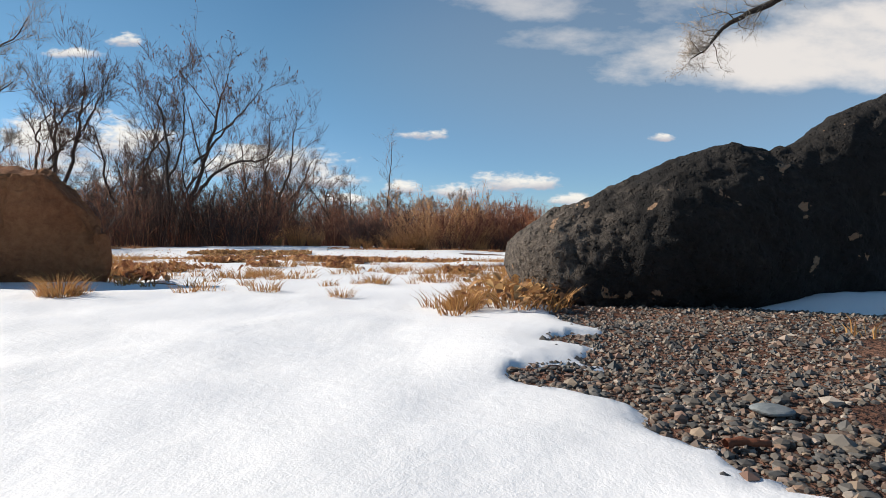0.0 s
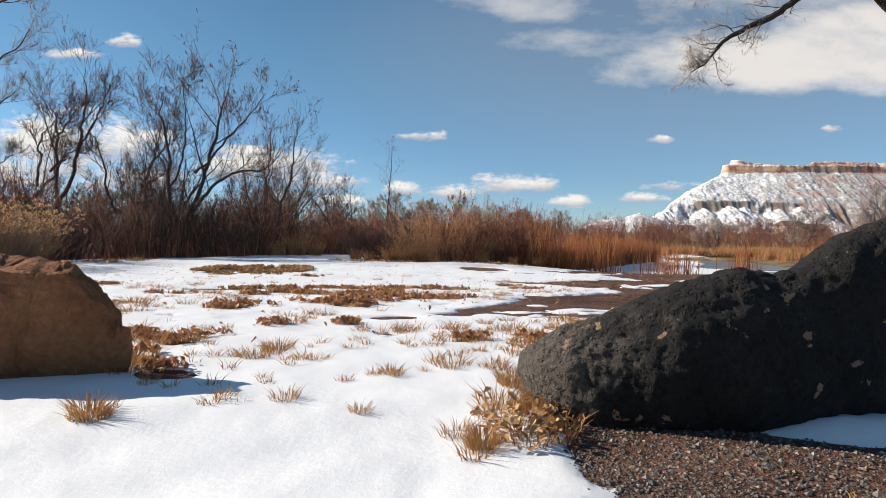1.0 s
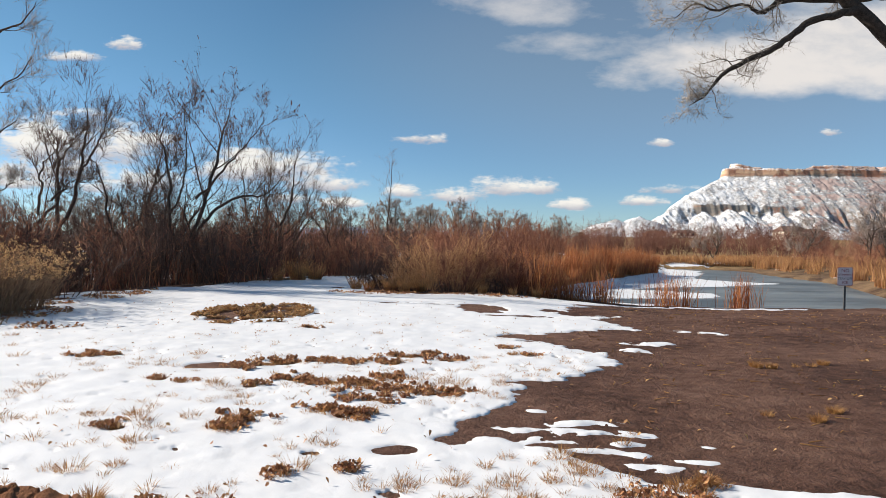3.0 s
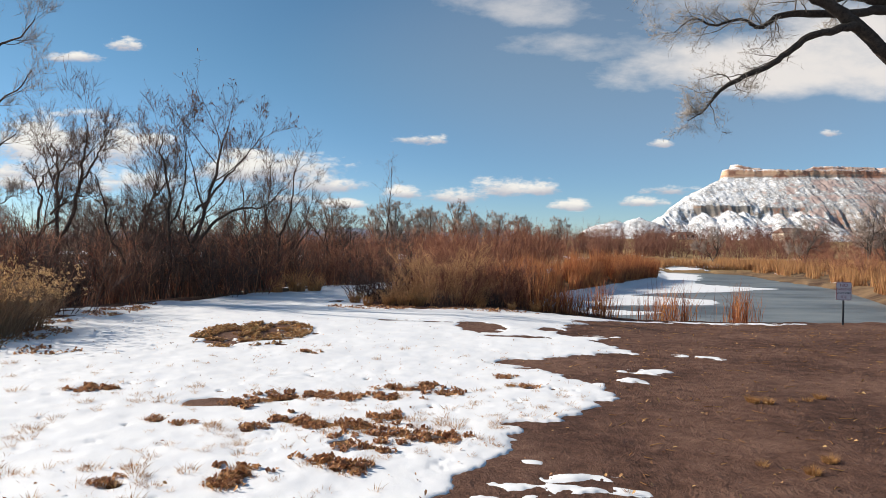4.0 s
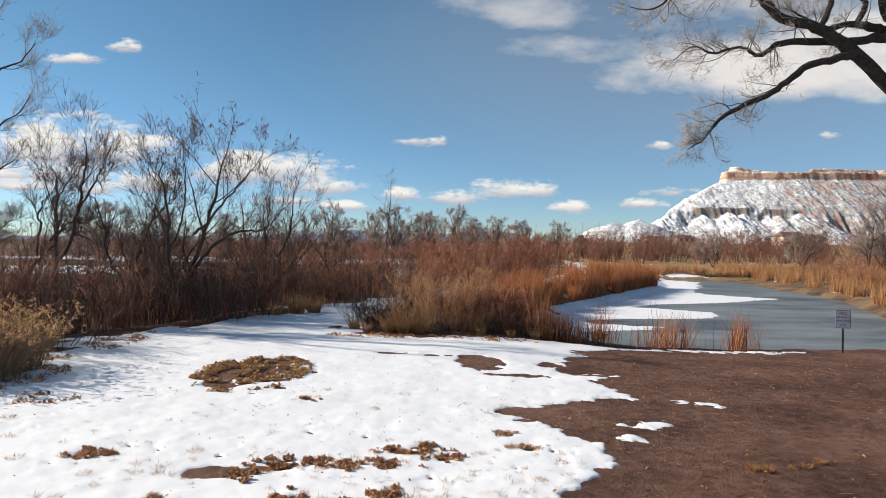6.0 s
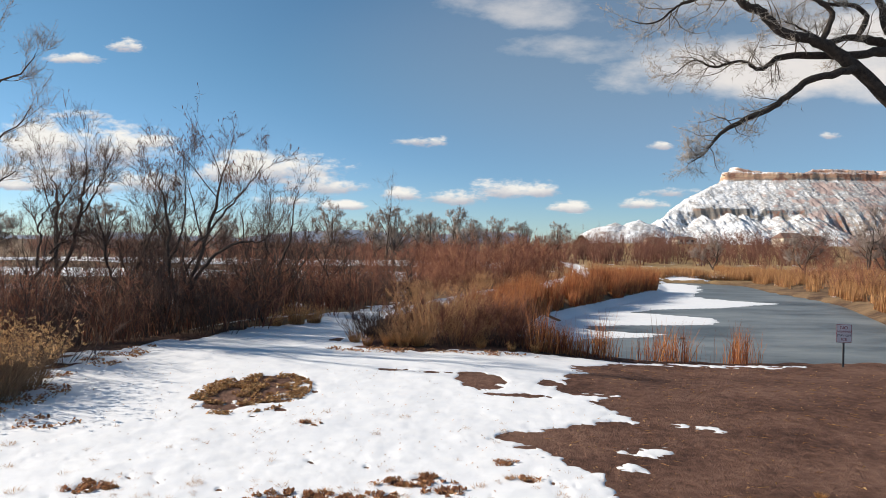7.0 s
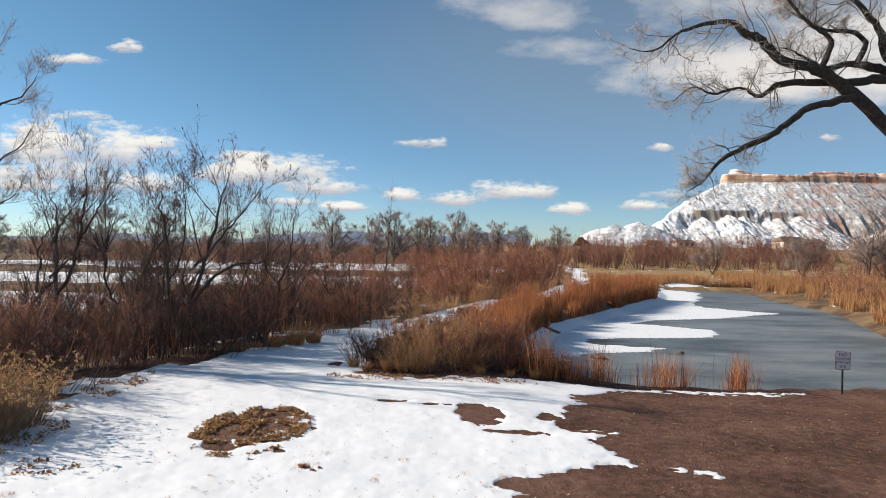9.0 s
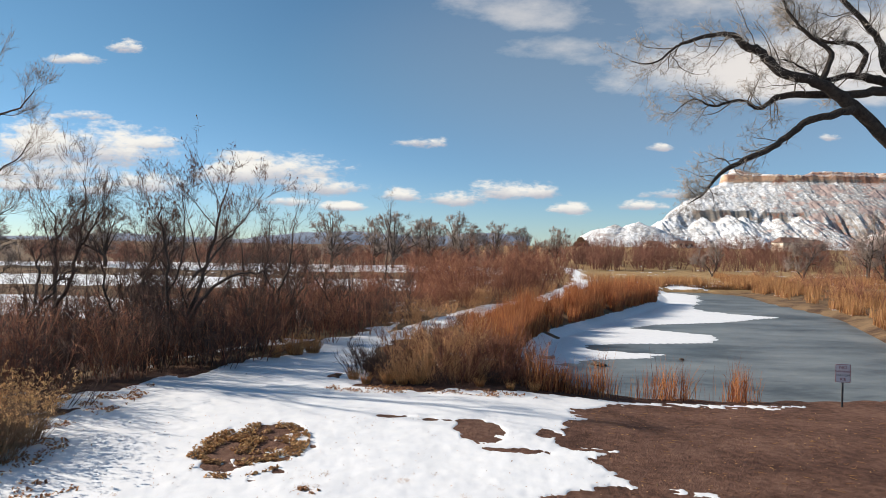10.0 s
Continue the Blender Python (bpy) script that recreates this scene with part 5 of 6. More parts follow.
def thickets():
    rng = np.random.default_rng(21)
    willow = shrub_kind("willow_shrub", "leafless reddish-brown willow shrub in a dense thicket", 5, 5, 75, 1.7, 3.0, 0.012, M_REDTWIG, "thicket shrubs", 0.45, 6)
    dark = shrub_kind("thicket_shrub", "leafless dark brown shrub with tangled stems", 4, 6, 65, 1.9, 2.9, 0.011, M_DARKTWIG, "thicket shrubs", 0.5, 6)
    brush = shrub_kind("rabbitbrush", "dry tan rabbitbrush with feathery stems", 4, 7, 130, 1.2, 1.3, 0.0055, M_BRUSH, "rabbitbrush", 0.8, 7, 0.42)
    domed = shrub_kind("rabbitbrush", "domed dry rabbitbrush with tan seed heads at the lawn corner", 3, 17, 240, 1.3, 1.3, 0.006, M_BRUSHSTEM, "rabbitbrush", 0.7, 4, 0.3, clump, 1500)
    # along the west edge of the lawn
    for i in range(330):
        y = rng.uniform(11, 46)
        edge = np.interp(y, *BRUSH_LINE)
        x = edge - 0.2 - abs(rng.normal(0, 5.5)) - rng.uniform(0, 2.0)
        if x < -0.78 * y - 6 or (y < 16.5 and x > edge - 2.2):
            continue
        if y > 20 and rng.random() < (0.5 if x > -11 else 0.15):
            continue
        (dark if rng.random() < 0.7 else willow)(x, y, rng.uniform(0.65, 1.1), rng.uniform(0, 6.3), rng.uniform(0.9, 1.35) if x < edge - 2 else rng.uniform(0.6, 0.9))
    # red-brown willows west of the path
    for i in range(130):
        y = rng.uniform(30, 72)
        edge = np.interp(y, *PATH_LINE)
        x = edge - 1.5 - rng.uniform(0, 1) ** 1.2 * (15 + 0.15 * y)
        willow(x, y, rng.uniform(0.7, 1.15), rng.uniform(0, 6.3), rng.uniform(0.7, 1.05))
    # taller crowns farther along the path
    for i in range(70):
        y = rng.uniform(60, 108)
        x = np.interp(y, *PATH_LINE) - 2.0 - rng.uniform(0, 1) * 22
        willow(x, y, rng.uniform(1.5, 2.4), rng.uniform(0, 6.3), rng.uniform(0.8, 1.05))
    # clump at the end of the lawn
    shady = shrub_kind("bare_shrub", "low twiggy dark shrub at the end of the lawn", 3, 9, 120, 1.4, 1.5, 0.009, M_DARKTWIG, "shrubs at the end of the lawn", 0.8, 6, 0.5)
    rusty = shrub_kind("bare_shrub", "rust-brown bare shrub at the end of the lawn", 3, 10, 120, 1.3, 1.6, 0.010, M_REDTWIG, "shrubs at the end of the lawn", 0.6, 6, 0.5)
    straw = shrub_kind("bunch_grass", "tall golden dry bunch grass", 2, 11, 200, 0.7, 0.95, 0.008, M_GOLD, "bunch grasses", 0.45, 1, 0.3, clump)
    for x, y, s, tall in ((-1.7, 21.2, 0.8, 0.9), (-1.1, 20.7, 0.7, 0.8), (0.2, 20.9, 0.7, 0.75), (-2.2, 20.8, 0.6, 0.7), (-0.5, 21.3, 1.15, 1.15), (0.3, 22.0, 1.0, 1.0), (-1.2, 22.2, 0.95, 1.0), (0.7, 21.2, 0.75, 0.8), (0.9, 22.8, 0.9, 1.0)):
        brush(x, y, s * rng.uniform(1.3, 1.65), rng.uniform(0, 6.3), tall)
    for x, y, s in ((-3.2, 21.4, 0.9), (-2.6, 22.0, 1.0), (-3.0, 22.8, 1.0), (-0.2, 20.6, 0.5), (1.3, 20.9, 0.6)):
        shady(x, y, s, rng.uniform(0, 6.3), 0.9)
    for x, y, s in ((1.0, 21.9, 1.0), (1.7, 21.4, 0.9), (1.6, 22.5, 1.1), (2.3, 22.2, 0.9), (0.2, 20.8, 0.75), (2.1, 20.9, 0.6), (-0.4, 22.6, 1.0), (0.6, 23.6, 1.1), (-1.9, 23.2, 1.0), (2.6, 21.2, 0.55), (2.9, 21.0, 0.5)):
        rusty(x, y, s * rng.uniform(0.95, 1.45), rng.uniform(0, 6.3), 0.95)
    for i in range(34):
        y = rng.uniform(24, 44)
        x = np.interp(y, *PATH_LINE) + 1.3 + rng.random() * max(0.5, min(4.0, 0.2 * (46 - y)))
        (rusty if rng.random() < 0.6 else shady if rng.random() < 0.5 else brush)(x, y, rng.uniform(0.45, 0.75), rng.uniform(0, 6.3), 0.9)
    for x, y, s in ((-1.7, 20.3, 0.7), (-1.2, 20.4, 0.8), (-2.2, 20.4, 0.6), (-3.4, 20.8, 0.6), (0.9, 20.3, 0.5), (-6.6, 25.2, 1.2), (-6.0, 25.8, 1.0), (-7.2, 24.4, 0.8), (1.9, 20.2, 0.4), (2.7, 20.3, 0.5), (-2.9, 20.3, 0.5)):
        straw(x, y, s, rng.uniform(0, 6.3), 1.0)
    # tan brush by the path and at the lawn's west corner
    for x, y, s in ((-9.6, 12.4, 1.0), (-10.1, 12.9, 1.15), (-10.7, 12.2, 1.1), (-9.8, 13.6, 0.9), (-10.9, 13.6, 1.1)):
        domed(x, y, s * 1.15, rng.uniform(0, 6.3), 0.95)
    for i in range(26):
        y = rng.uniform(38, 80)
        x = np.interp(y, *PATH_LINE) - rng.uniform(0.5, 3.5)
        brush(x, y, rng.uniform(1.0, 1.6), rng.uniform(0, 6.3), 0.9)
    # east bank
    for i in range(60):
        y = rng.uniform(42, 150)
        x = np.interp(y, (40, 49, 61.6, 77, 96, 150), (29, 34, 40, 44.5, 50, 66)) + 2.5 + rng.uniform(0, 1) ** 1.3 * 26
        (brush if rng.random() < 0.4 else willow)(x, y, rng.uniform(0.9, 1.7), rng.uniform(0, 6.3), 0.85)


thickets()


def reed_bed(name, label, points, heights, seed, material, width=0.007, lean=0.14):
    rng = np.random.default_rng(seed)
    x, y = points[:, 0], points[:, 1]
    n = len(x)
    z = np.maximum(ground(x, y), POND - 0.02)
    base = np.stack([x, y, z - 0.03], axis=1)
    h = heights * rng.uniform(0.55, 1.1, n)
    w = np.stack([rng.normal(0.05, lean, n), rng.normal(0, lean, n), np.ones(n)], axis=1) * h[:, None]
    mid = base + w * 0.55
    tip = base + w + rng.normal(0, 0.09, (n, 3)) * h[:, None]
    v, q, t = blades(base, mid, tip, width, rng.uniform(0, 3.14, n))
    ob = new(name, Bag().add(v, q, t).mesh(name, material))
    return tagged(ob, label, "reeds", kind="stuff")


def reeds():
    rng = np.random.default_rng(31)
    # west shore bed
    n = 34000
    s = rng.random(n) ** 1.1
    y = 31.0 + 47 * s
    shore = np.interp(y, (25, 28, 36, 40.2, 46.6, 50.8, 62.4, 75.7, 84, 94, 104), (3.4, 2.8, 2.8, 4.4, 6.4, 8.9, 16.1, 24.3, 27, 29.5, 33))
    path = np.interp(y, *PATH_LINE) + 1.0
    wide = np.minimum(shore - path, 2.4 + 0.07 * np.maximum(y - 36, 0))
    x = shore + 0.3 + 0.5 * fbm(y * 0.4, y * 0, 3) - rng.random(n) ** 1.25 * np.maximum(wide, 1.2)
    clumpy = fbm(x * 1.1, y * 1.1, 33) > -0.12
    p = np.stack([x, y], axis=1)[clumpy]
    reed_bed("reeds", "dense orange-brown dry cattails along the pond", p, np.where(p[:, 1] < 46, np.clip(0.25 - ground(p[:, 0], p[:, 1]), 0.7, 2.3), 1.9 + 0.4 * ss(58, 66, p[:, 1])) + 1.4 * fbm(p[:, 0] * 0.9, p[:, 1] * 0.9, 34), 32, M_REED, 0.016)
    # tufts on the near bank
    n = 9000
    x = 2.2 + 8.4 * rng.random(n)
    y = 20.35 + rng.random(n) ** 1.3 * 1.2
    likely = 0.5 * np.exp(-((x - 9.65) / 0.22) ** 2) + 0.3 * np.exp(-((x - 7.3) / 0.45) ** 2) + 0.35 * np.exp(-((x - 3.4) / 0.9) ** 2) + 0.10 * np.exp(-((x - 5.4) / 1.0) ** 2) + 0.02
    ok = rng.random(n) < likely * (0.7 + 1.6 * fbm(x * 1.6, y * 1.6, 36))
    p = np.stack([x, y], axis=1)[ok]
    reed_bed("reeds", "sparse dry reed tufts on the pond's near bank", p, 1.25 + 1.0 * fbm(p[:, 0] * 1.4, p[:, 1] * 1.4, 35), 37, M_REED, 0.009)
    # east bank
    n = 30000
    y = 36 + 108 * rng.random(n) ** 1.2
    shore = np.interp(y, (35, 39.5, 49, 61.6, 77, 87, 96, 141), (29.5, 31, 35, 40, 43.5, 45.6, 46, 60))
    x = shore - 0.3 + rng.random(n) ** 1.4 * 9
    ok = fbm(x * 0.3, y * 0.3, 38) > np.where(y > 45, 0.03, -0.15)
    p = np.stack([x, y], axis=1)[ok]
    reed_bed("reeds", "pale orange dry reeds on the far bank", p, 1.5 + 0.5 * fbm(p[:, 0] * 0.5, p[:, 1] * 0.5, 39), 40, M_PALEREED, 0.022)
    # far end of the pond
    n = 26000
    x = 24 + 70 * rng.random(n)
    y = np.interp(x, (24, 34, 46, 58, 94), (96, 101, 98, 98, 104)) + rng.random(n) ** 1.6 * 26
    ok = fbm(x * 0.22, y * 0.3, 42) > 0.02
    p = np.stack([x, y], axis=1)[ok]
    reed_bed("reeds", "tan dry reeds and tall grass beyond the pond", p, np.full(len(p), 1.5), 43, M_PALEREED, 0.03)


reeds()


def tuft_mesh(rng, count, width, height, leaves=0):
    bag = Bag()
    a = rng.uniform(0, 6.283, count)
    r = width * np.sqrt(rng.random(count))
    base = np.stack([r * np.cos(a), r * np.sin(a) * 0.8, np.full(count, -0.02)], axis=1)
    h = height * rng.uniform(0.35, 1.1, count)
    w = np.stack([np.cos(a) * 0.35 + rng.normal(0, 0.25, count), np.sin(a) * 0.35 + rng.normal(0, 0.25, count), np.ones(count)], axis=1) * h[:, None]
    tip = base + w + np.stack([np.cos(a), np.sin(a), -0.25 * np.ones(count)], axis=1) * (h * 0.3)[:, None]
    v, q, t = blades(base, base + w * 0.55, tip, 0.0019, rng.uniform(0, 3.14, count))
    bag.add(v, q, t)
    return bag.mesh("grass_blades", M_STRAW)


def lawn_grass():
    rng = np.random.default_rng(51)
    kinds = [tuft_mesh(rng, c, w, h) for c, w, h in ((24, 0.028, 0.06), (46, 0.045, 0.065), (90, 0.065, 0.07), (14, 0.05, 0.06), (300, 0.085, 0.10))]
    n = 2300
    r, a = 1.5 + 11.0 * rng.random(n) ** 1.1, rng.uniform(-0.66, 0.30, n)
    gx, gy = r * np.sin(a), r * np.cos(a)
    chance = ss(1.7, 3.0, r) * (1 - 0.88 * ss(6.5, 9.5, gy)) * (0.5 + 1.3 * fbm(gx * 1.2, gy * 1.2, 55)) * 1.1
    ok = (rng.random(n) < chance) & (snow_cover(gx, gy) > 0.03)
    spots = [(x, y, int(rng.choice(4, p=(0.5, 0.2, 0.12, 0.18))), rng.uniform(0.7, 1.25) * (0.6 + 0.12 * min(q, 6.0))) for x, y, q in zip(gx[ok], gy[ok], r[ok])]
    for cx, cy, a in HEAPS + SMALL_HEAPS:
        for _ in range(3):
            spots.append((cx + 1.2 * a * rng.uniform(-1, 1), cy + 1.2 * a * rng.uniform(-1, 1), int(rng.choice((1, 2, 0))), rng.uniform(0.9, 1.5)))
    # the larger tufts
    for x, y, k, s in ((0.90, 1.27, 3, 0.9), (0.98, 1.24, 0, 0.9), (1.02, 1.30, 0, 0.8), (1.25, 1.36, 3, 0.9), (-0.93, 1.72, 4, 0.75), (-0.19, 1.84, 2, 0.55), (0.16, 1.56, 4, 0.62), (0.27, 1.70, 2, 1.0), (0.33, 1.86, 4, 0.85), (0.22, 1.97, 2, 1.2), (0.40, 1.72, 1, 1.2), (0.10, 1.66, 2, 0.8), (0.20, 1.80, 2, 0.9), (0.28, 1.58, 2, 0.9), (0.36, 1.98, 4, 0.7), (0.14, 1.48, 1, 0.9), (0.36, 1.62, 1, 1.0), (0.25, 1.88, 1, 1.2), (-0.22, 2.33, 1, 0.7), (0.30, 2.2, 4, 0.8), (-0.02, 3.0, 2, 0.8),
                       (-1.9, 3.25, 4, 0.9), (-1.7, 3.1, 4, 0.8), (-2.0, 3.0, 2, 0.9), (0.88, 8.76, 4, 0.8), (1.2, 8.4, 2, 0.8), (3.95, 7.98, 4, 1.0), (4.13, 7.93, 4, 0.9), (4.75, 8.14, 2, 1.1), (2.86, 5.5, 2, 0.9), (3.51, 5.59, 4, 0.8), (1.4, 3.6, 4, 0.9), (1.6, 3.7, 4, 0.8), (0.75, 3.2, 4, 0.9), (3.18, 5.28, 4, 0.8), (4.5, 8.05, 1, 1.2), (5.0, 8.3, 4, 0.8), (1.9, 3.3, 2, 0.8), (0.6, 2.95, 4, 1.0), (1.35, 2.9, 4, 1.0)):
        spots.append((x, y, k, s))
    spots.sort(key=lambda p: math.hypot(p[0], p[1]))
    rest = Bag()
    for x, y, k, s in spots[290:]:
        me = kinds[k]
        co = np.empty(len(me.vertices) * 3, np.float32)
        me.vertices.foreach_get("co", co)
        a = rng.uniform(0, 6.3)
        co = co.reshape(-1, 3) * s
        co = np.stack([co[:, 0] * math.cos(a) - co[:, 1] * math.sin(a), co[:, 0] * math.sin(a) + co[:, 1] * math.cos(a), co[:, 2]], axis=1) + np.array([x, y, GZ(x, y) + 0.015])
        n = len(co) // 5
        o = (np.arange(n) * 5)[:, None]
        rest.add(co, o + np.array([[0, 1, 2, 3]]), o + np.array([[3, 2, 4]]))
    tagged(new("grass", rest.mesh("grass", M_STRAW)), "sparse dry grass sticking out of snow", "grass", kind="stuff")
    for x, y, k, s in spots[:290]:
        root = new("grass_tuft", kinds[k])
        tagged(root, "dry straw-coloured grass tuft sticking out of snow", "grass", "grass tufts on the lawn")
        root.matrix_world = Matrix.Translation((x, y, GZ(x, y) + 0.015)) @ Matrix.Rotation(rng.uniform(0, 6.3), 4, "Z") @ Matrix.Scale(s, 4)


lawn_grass()


def litter(name, label, patches, count, size, seed, lift=0.02, material=None):
    rng = np.random.default_rng(seed)
    w = np.array([a * b for _, _, a, b in patches])
    pick = rng.choice(len(patches), count, p=w / w.sum())
    P = np.array(patches)[pick]
    r, a = np.sqrt(rng.random(count)), rng.uniform(0, 6.283, count)
    x, y = P[:, 0] + P[:, 2] * r * np.cos(a), P[:, 1] + P[:, 3] * r * np.sin(a)
    ok = fbm(x * 2.6, y * 2.6, seed + 3) > -0.02
    x, y = x[ok], y[ok]
    v, q = leaf_cloud(rng, x, y, ground(x, y) + lift + 0.05 * rng.random(len(x)) ** 2, size)
    tagged(new(name, Bag().add(v, q).mesh(name, material or M_LEAF)), label, "leaves", kind="stuff")


def leaf_heaps(name, label, heaps, seed, size):
    """Crumpled leaves piled in small mounds, standing up at all angles."""
    rng = np.random.default_rng(seed)
    X, Y, Z = [], [], []
    for cx, cy, a in heaps:
        for _ in range(max(5, int(60 * a))):
            b = rng.uniform(0.03, 0.085)
            ox, oy = rng.normal(0, a * 0.8), rng.normal(0, a * 0.6)
            n = int(20 * b / 0.05 * rng.uniform(0.5, 1.3))
            r, w = b * np.sqrt(rng.random(n)), rng.uniform(0, 6.283, n)
            X.append(cx + ox + r * np.cos(w)), Y.append(cy + oy + r * np.sin(w)), Z.append(0.026 * rng.random(n) ** 1.5)
    X, Y, Z = (np.concatenate(a) for a in (X, Y, Z))
    v, q = leaf_cloud(rng, X, Y, ground(X, Y) + 0.018 + Z, size, 0.7)
    tagged(new(name, Bag().add(v, q).mesh(name, M_LEAF, False)), label, "leaves", kind="stuff")


leaf_heaps("leaf_litter", "brown dead leaves heaped on melting snow", HEAPS, 61, 0.022)
leaf_heaps("leaf_litter", "small piles of brown leaves between grass tufts", SMALL_HEAPS, 67, 0.016)
litter("leaf_litter", "matted yellow-brown leaves on a bare patch", [(-4.5, 13.7, 1.25, 1.9)], 8000, 0.034, 62, 0.012, M_TANLEAF)
litter("leaf_litter", "brown leaves at the edge of the lawn", [(-2.2, 19.4, 1.9, 0.5), (0.6, 19.2, 2.2, 0.35), (-9.2, 12.6, 0.8, 1.4), (-9.8, 17, 0.7, 2.5), (-7.8, 11.0, 1.0, 0.4)], 3600, 0.036, 63)
litter("leaf_litter", "dry leaves caught in the grass by the basalt boulder", [(0.30, 1.80, 0.16, 0.20), (0.26, 1.6, 0.12, 0.1)], 260, 0.013, 64, 0.02, M_TANLEAF)


litter("leaf_litter", "scraps of dry leaf and bark strewn on the bare earth", [(5.5, 9.0, 5.5, 5.0), (9.5, 15.0, 7.0, 4.5), (3.0, 6.0, 2.0, 2.0)], 1500, 0.02, 65, 0.006, M_TANLEAF)


litter("leaf_litter", "small dark scraps of leaf scattered on the snow", [(-3.0, 8.0, 5.0, 4.5), (-5.0, 13.5, 4.5, 3.5), (-1.0, 12.5, 3.5, 4.0), (-1.0, 4.5, 2.5, 1.8)], 1100, 0.016, 68, 0.022)


def straws():
    """Broken stalks and twigs lying on the bare earth."""
    rng = np.random.default_rng(66)
    n = 700
    x, y = rng.uniform(1.5, 14, n), rng.uniform(4.5, 19, n)
    ok = inside(x, y, DIRT_EDGE) > 0.2
    x, y = x[ok], y[ok]
    n = len(x)
    a = rng.normal(0, 0.7, n)
    ln = rng.uniform(0.04, 0.22, n)
    base = np.stack([x, y, ground(x, y) + 0.012], axis=1)
    way = np.stack([np.cos(a), np.sin(a), rng.uniform(-0.02, 0.08, n)], axis=1) * ln[:, None]
    bend = np.stack([rng.normal(0, 0.02, n), rng.normal(0, 0.03, n), np.zeros(n)], axis=1)
    v, q, t = stems(base, base + way * 0.5 + bend, base + way, 0.006, 0.005)
    tagged(new("stalks", Bag().add(v, q, t).mesh("stalks", M_STRAW)), "broken dry stalks strewn on bare earth", "debris", kind="stuff")


straws()


# ---------------------------------------------------------------- the sign by the pond
def text_mesh(text, size):
    cu = bpy.data.curves.new("writing", "FONT")
    cu.body, cu.size, cu.align_x, cu.align_y, cu.extrude = text, size, "CENTER", "CENTER", 0.0008
    ob = bpy.data.objects.new("writing", cu)
    scene.collection.objects.link(ob)
    me = bpy.data.meshes.new_from_object(ob.evaluated_get(bpy.context.evaluated_depsgraph_get()))
    bpy.data.objects.remove(ob)
    return me


def box(bm, x0, x1, y0, y1, z0, z1):
    r = bmesh.ops.create_cube(bm, size=1)
    for v in r["verts"]:
        v.co = Vector((x0 + (x1 - x0) * (v.co.x + 0.5), y0 + (y1 - y0) * (v.co.y + 0.5), z0 + (z1 - z0) * (v.co.z + 0.5)))
    return r["verts"]


M_SIGN = plain("sign_white", (0.70, 0.60, 0.61), (0.80, 0.72, 0.73), 6.0, 0.5, 0.0)
M_SIGNRED = plain("sign_red", (0.28, 0.03, 0.04), (0.36, 0.05, 0.05), 6.0, 0.5, 0.0)
M_SIGNBLACK = plain("sign_black", (0.02, 0.015, 0.02), (0.04, 0.03, 0.035), 6.0, 0.5, 0.0)
M_STEEL = plain("galvanised_steel", (0.10, 0.10, 0.10), (0.22, 0.22, 0.22), 12.0, 0.55, 0.2, 0.002, 6.0, metal=0.6)


def warning_sign():
    x, y = 12.62, 20.1
    root = thing("warning_sign", "white metal warning sign on a steel post by the pond", "sign", m=Matrix.Translation((x, y, GZ(x, y))) @ Matrix.Rotation(radians(-8), 4, "Z"))
    bm = bmesh.new()
    box(bm, -0.025, 0.025, 0.0, 0.006, -0.3, 1.36)
    box(bm, -0.03, -0.024, -0.022, 0.006, -0.3, 1.36)
    box(bm, 0.024, 0.03, -0.022, 0.006, -0.3, 1.36)
    part("post", bm, M_STEEL, root)
    bm = bmesh.new()
    vs = box(bm, -0.232, 0.232, -0.030, -0.026, 0.80, 1.40)
    bmesh.ops.bevel(bm, geom=[e for e in bm.edges if abs(e.verts[0].co.y - e.verts[1].co.y) > 0.002], offset=0.035, segments=4, affect="EDGES")
    panel = part("panel", bm, M_SIGN, root)
    bm = bmesh.new()
    for a in ((-0.222, 0.222, 1.378, 1.39), (-0.222, 0.222, 0.81, 0.822), (-0.222, -0.210, 0.822, 1.378), (0.210, 0.222, 0.822, 1.378)):
        box(bm, a[0], a[1], -0.0325, -0.0302, a[2], a[3])
    part("border", bm, M_SIGNRED, panel, "dark red border line")
    for text, z, size, mat in (("NO", 1.285, 0.15, M_SIGNRED), ("SWIMMING/", 1.155, 0.088, M_SIGNRED), ("STAY OFF", 1.03, 0.10, M_SIGNBLACK), ("ICE", 0.905, 0.12, M_SIGNRED)):
        me = text_mesh(text, size)
        me.materials.clear()
        me.materials.append(mat)
        ob = child("lettering", me, panel)
        ob.matrix_local = Matrix.Translation((0, -0.0315, z)) @ Matrix.Rotation(radians(90), 4, "X")


warning_sign()


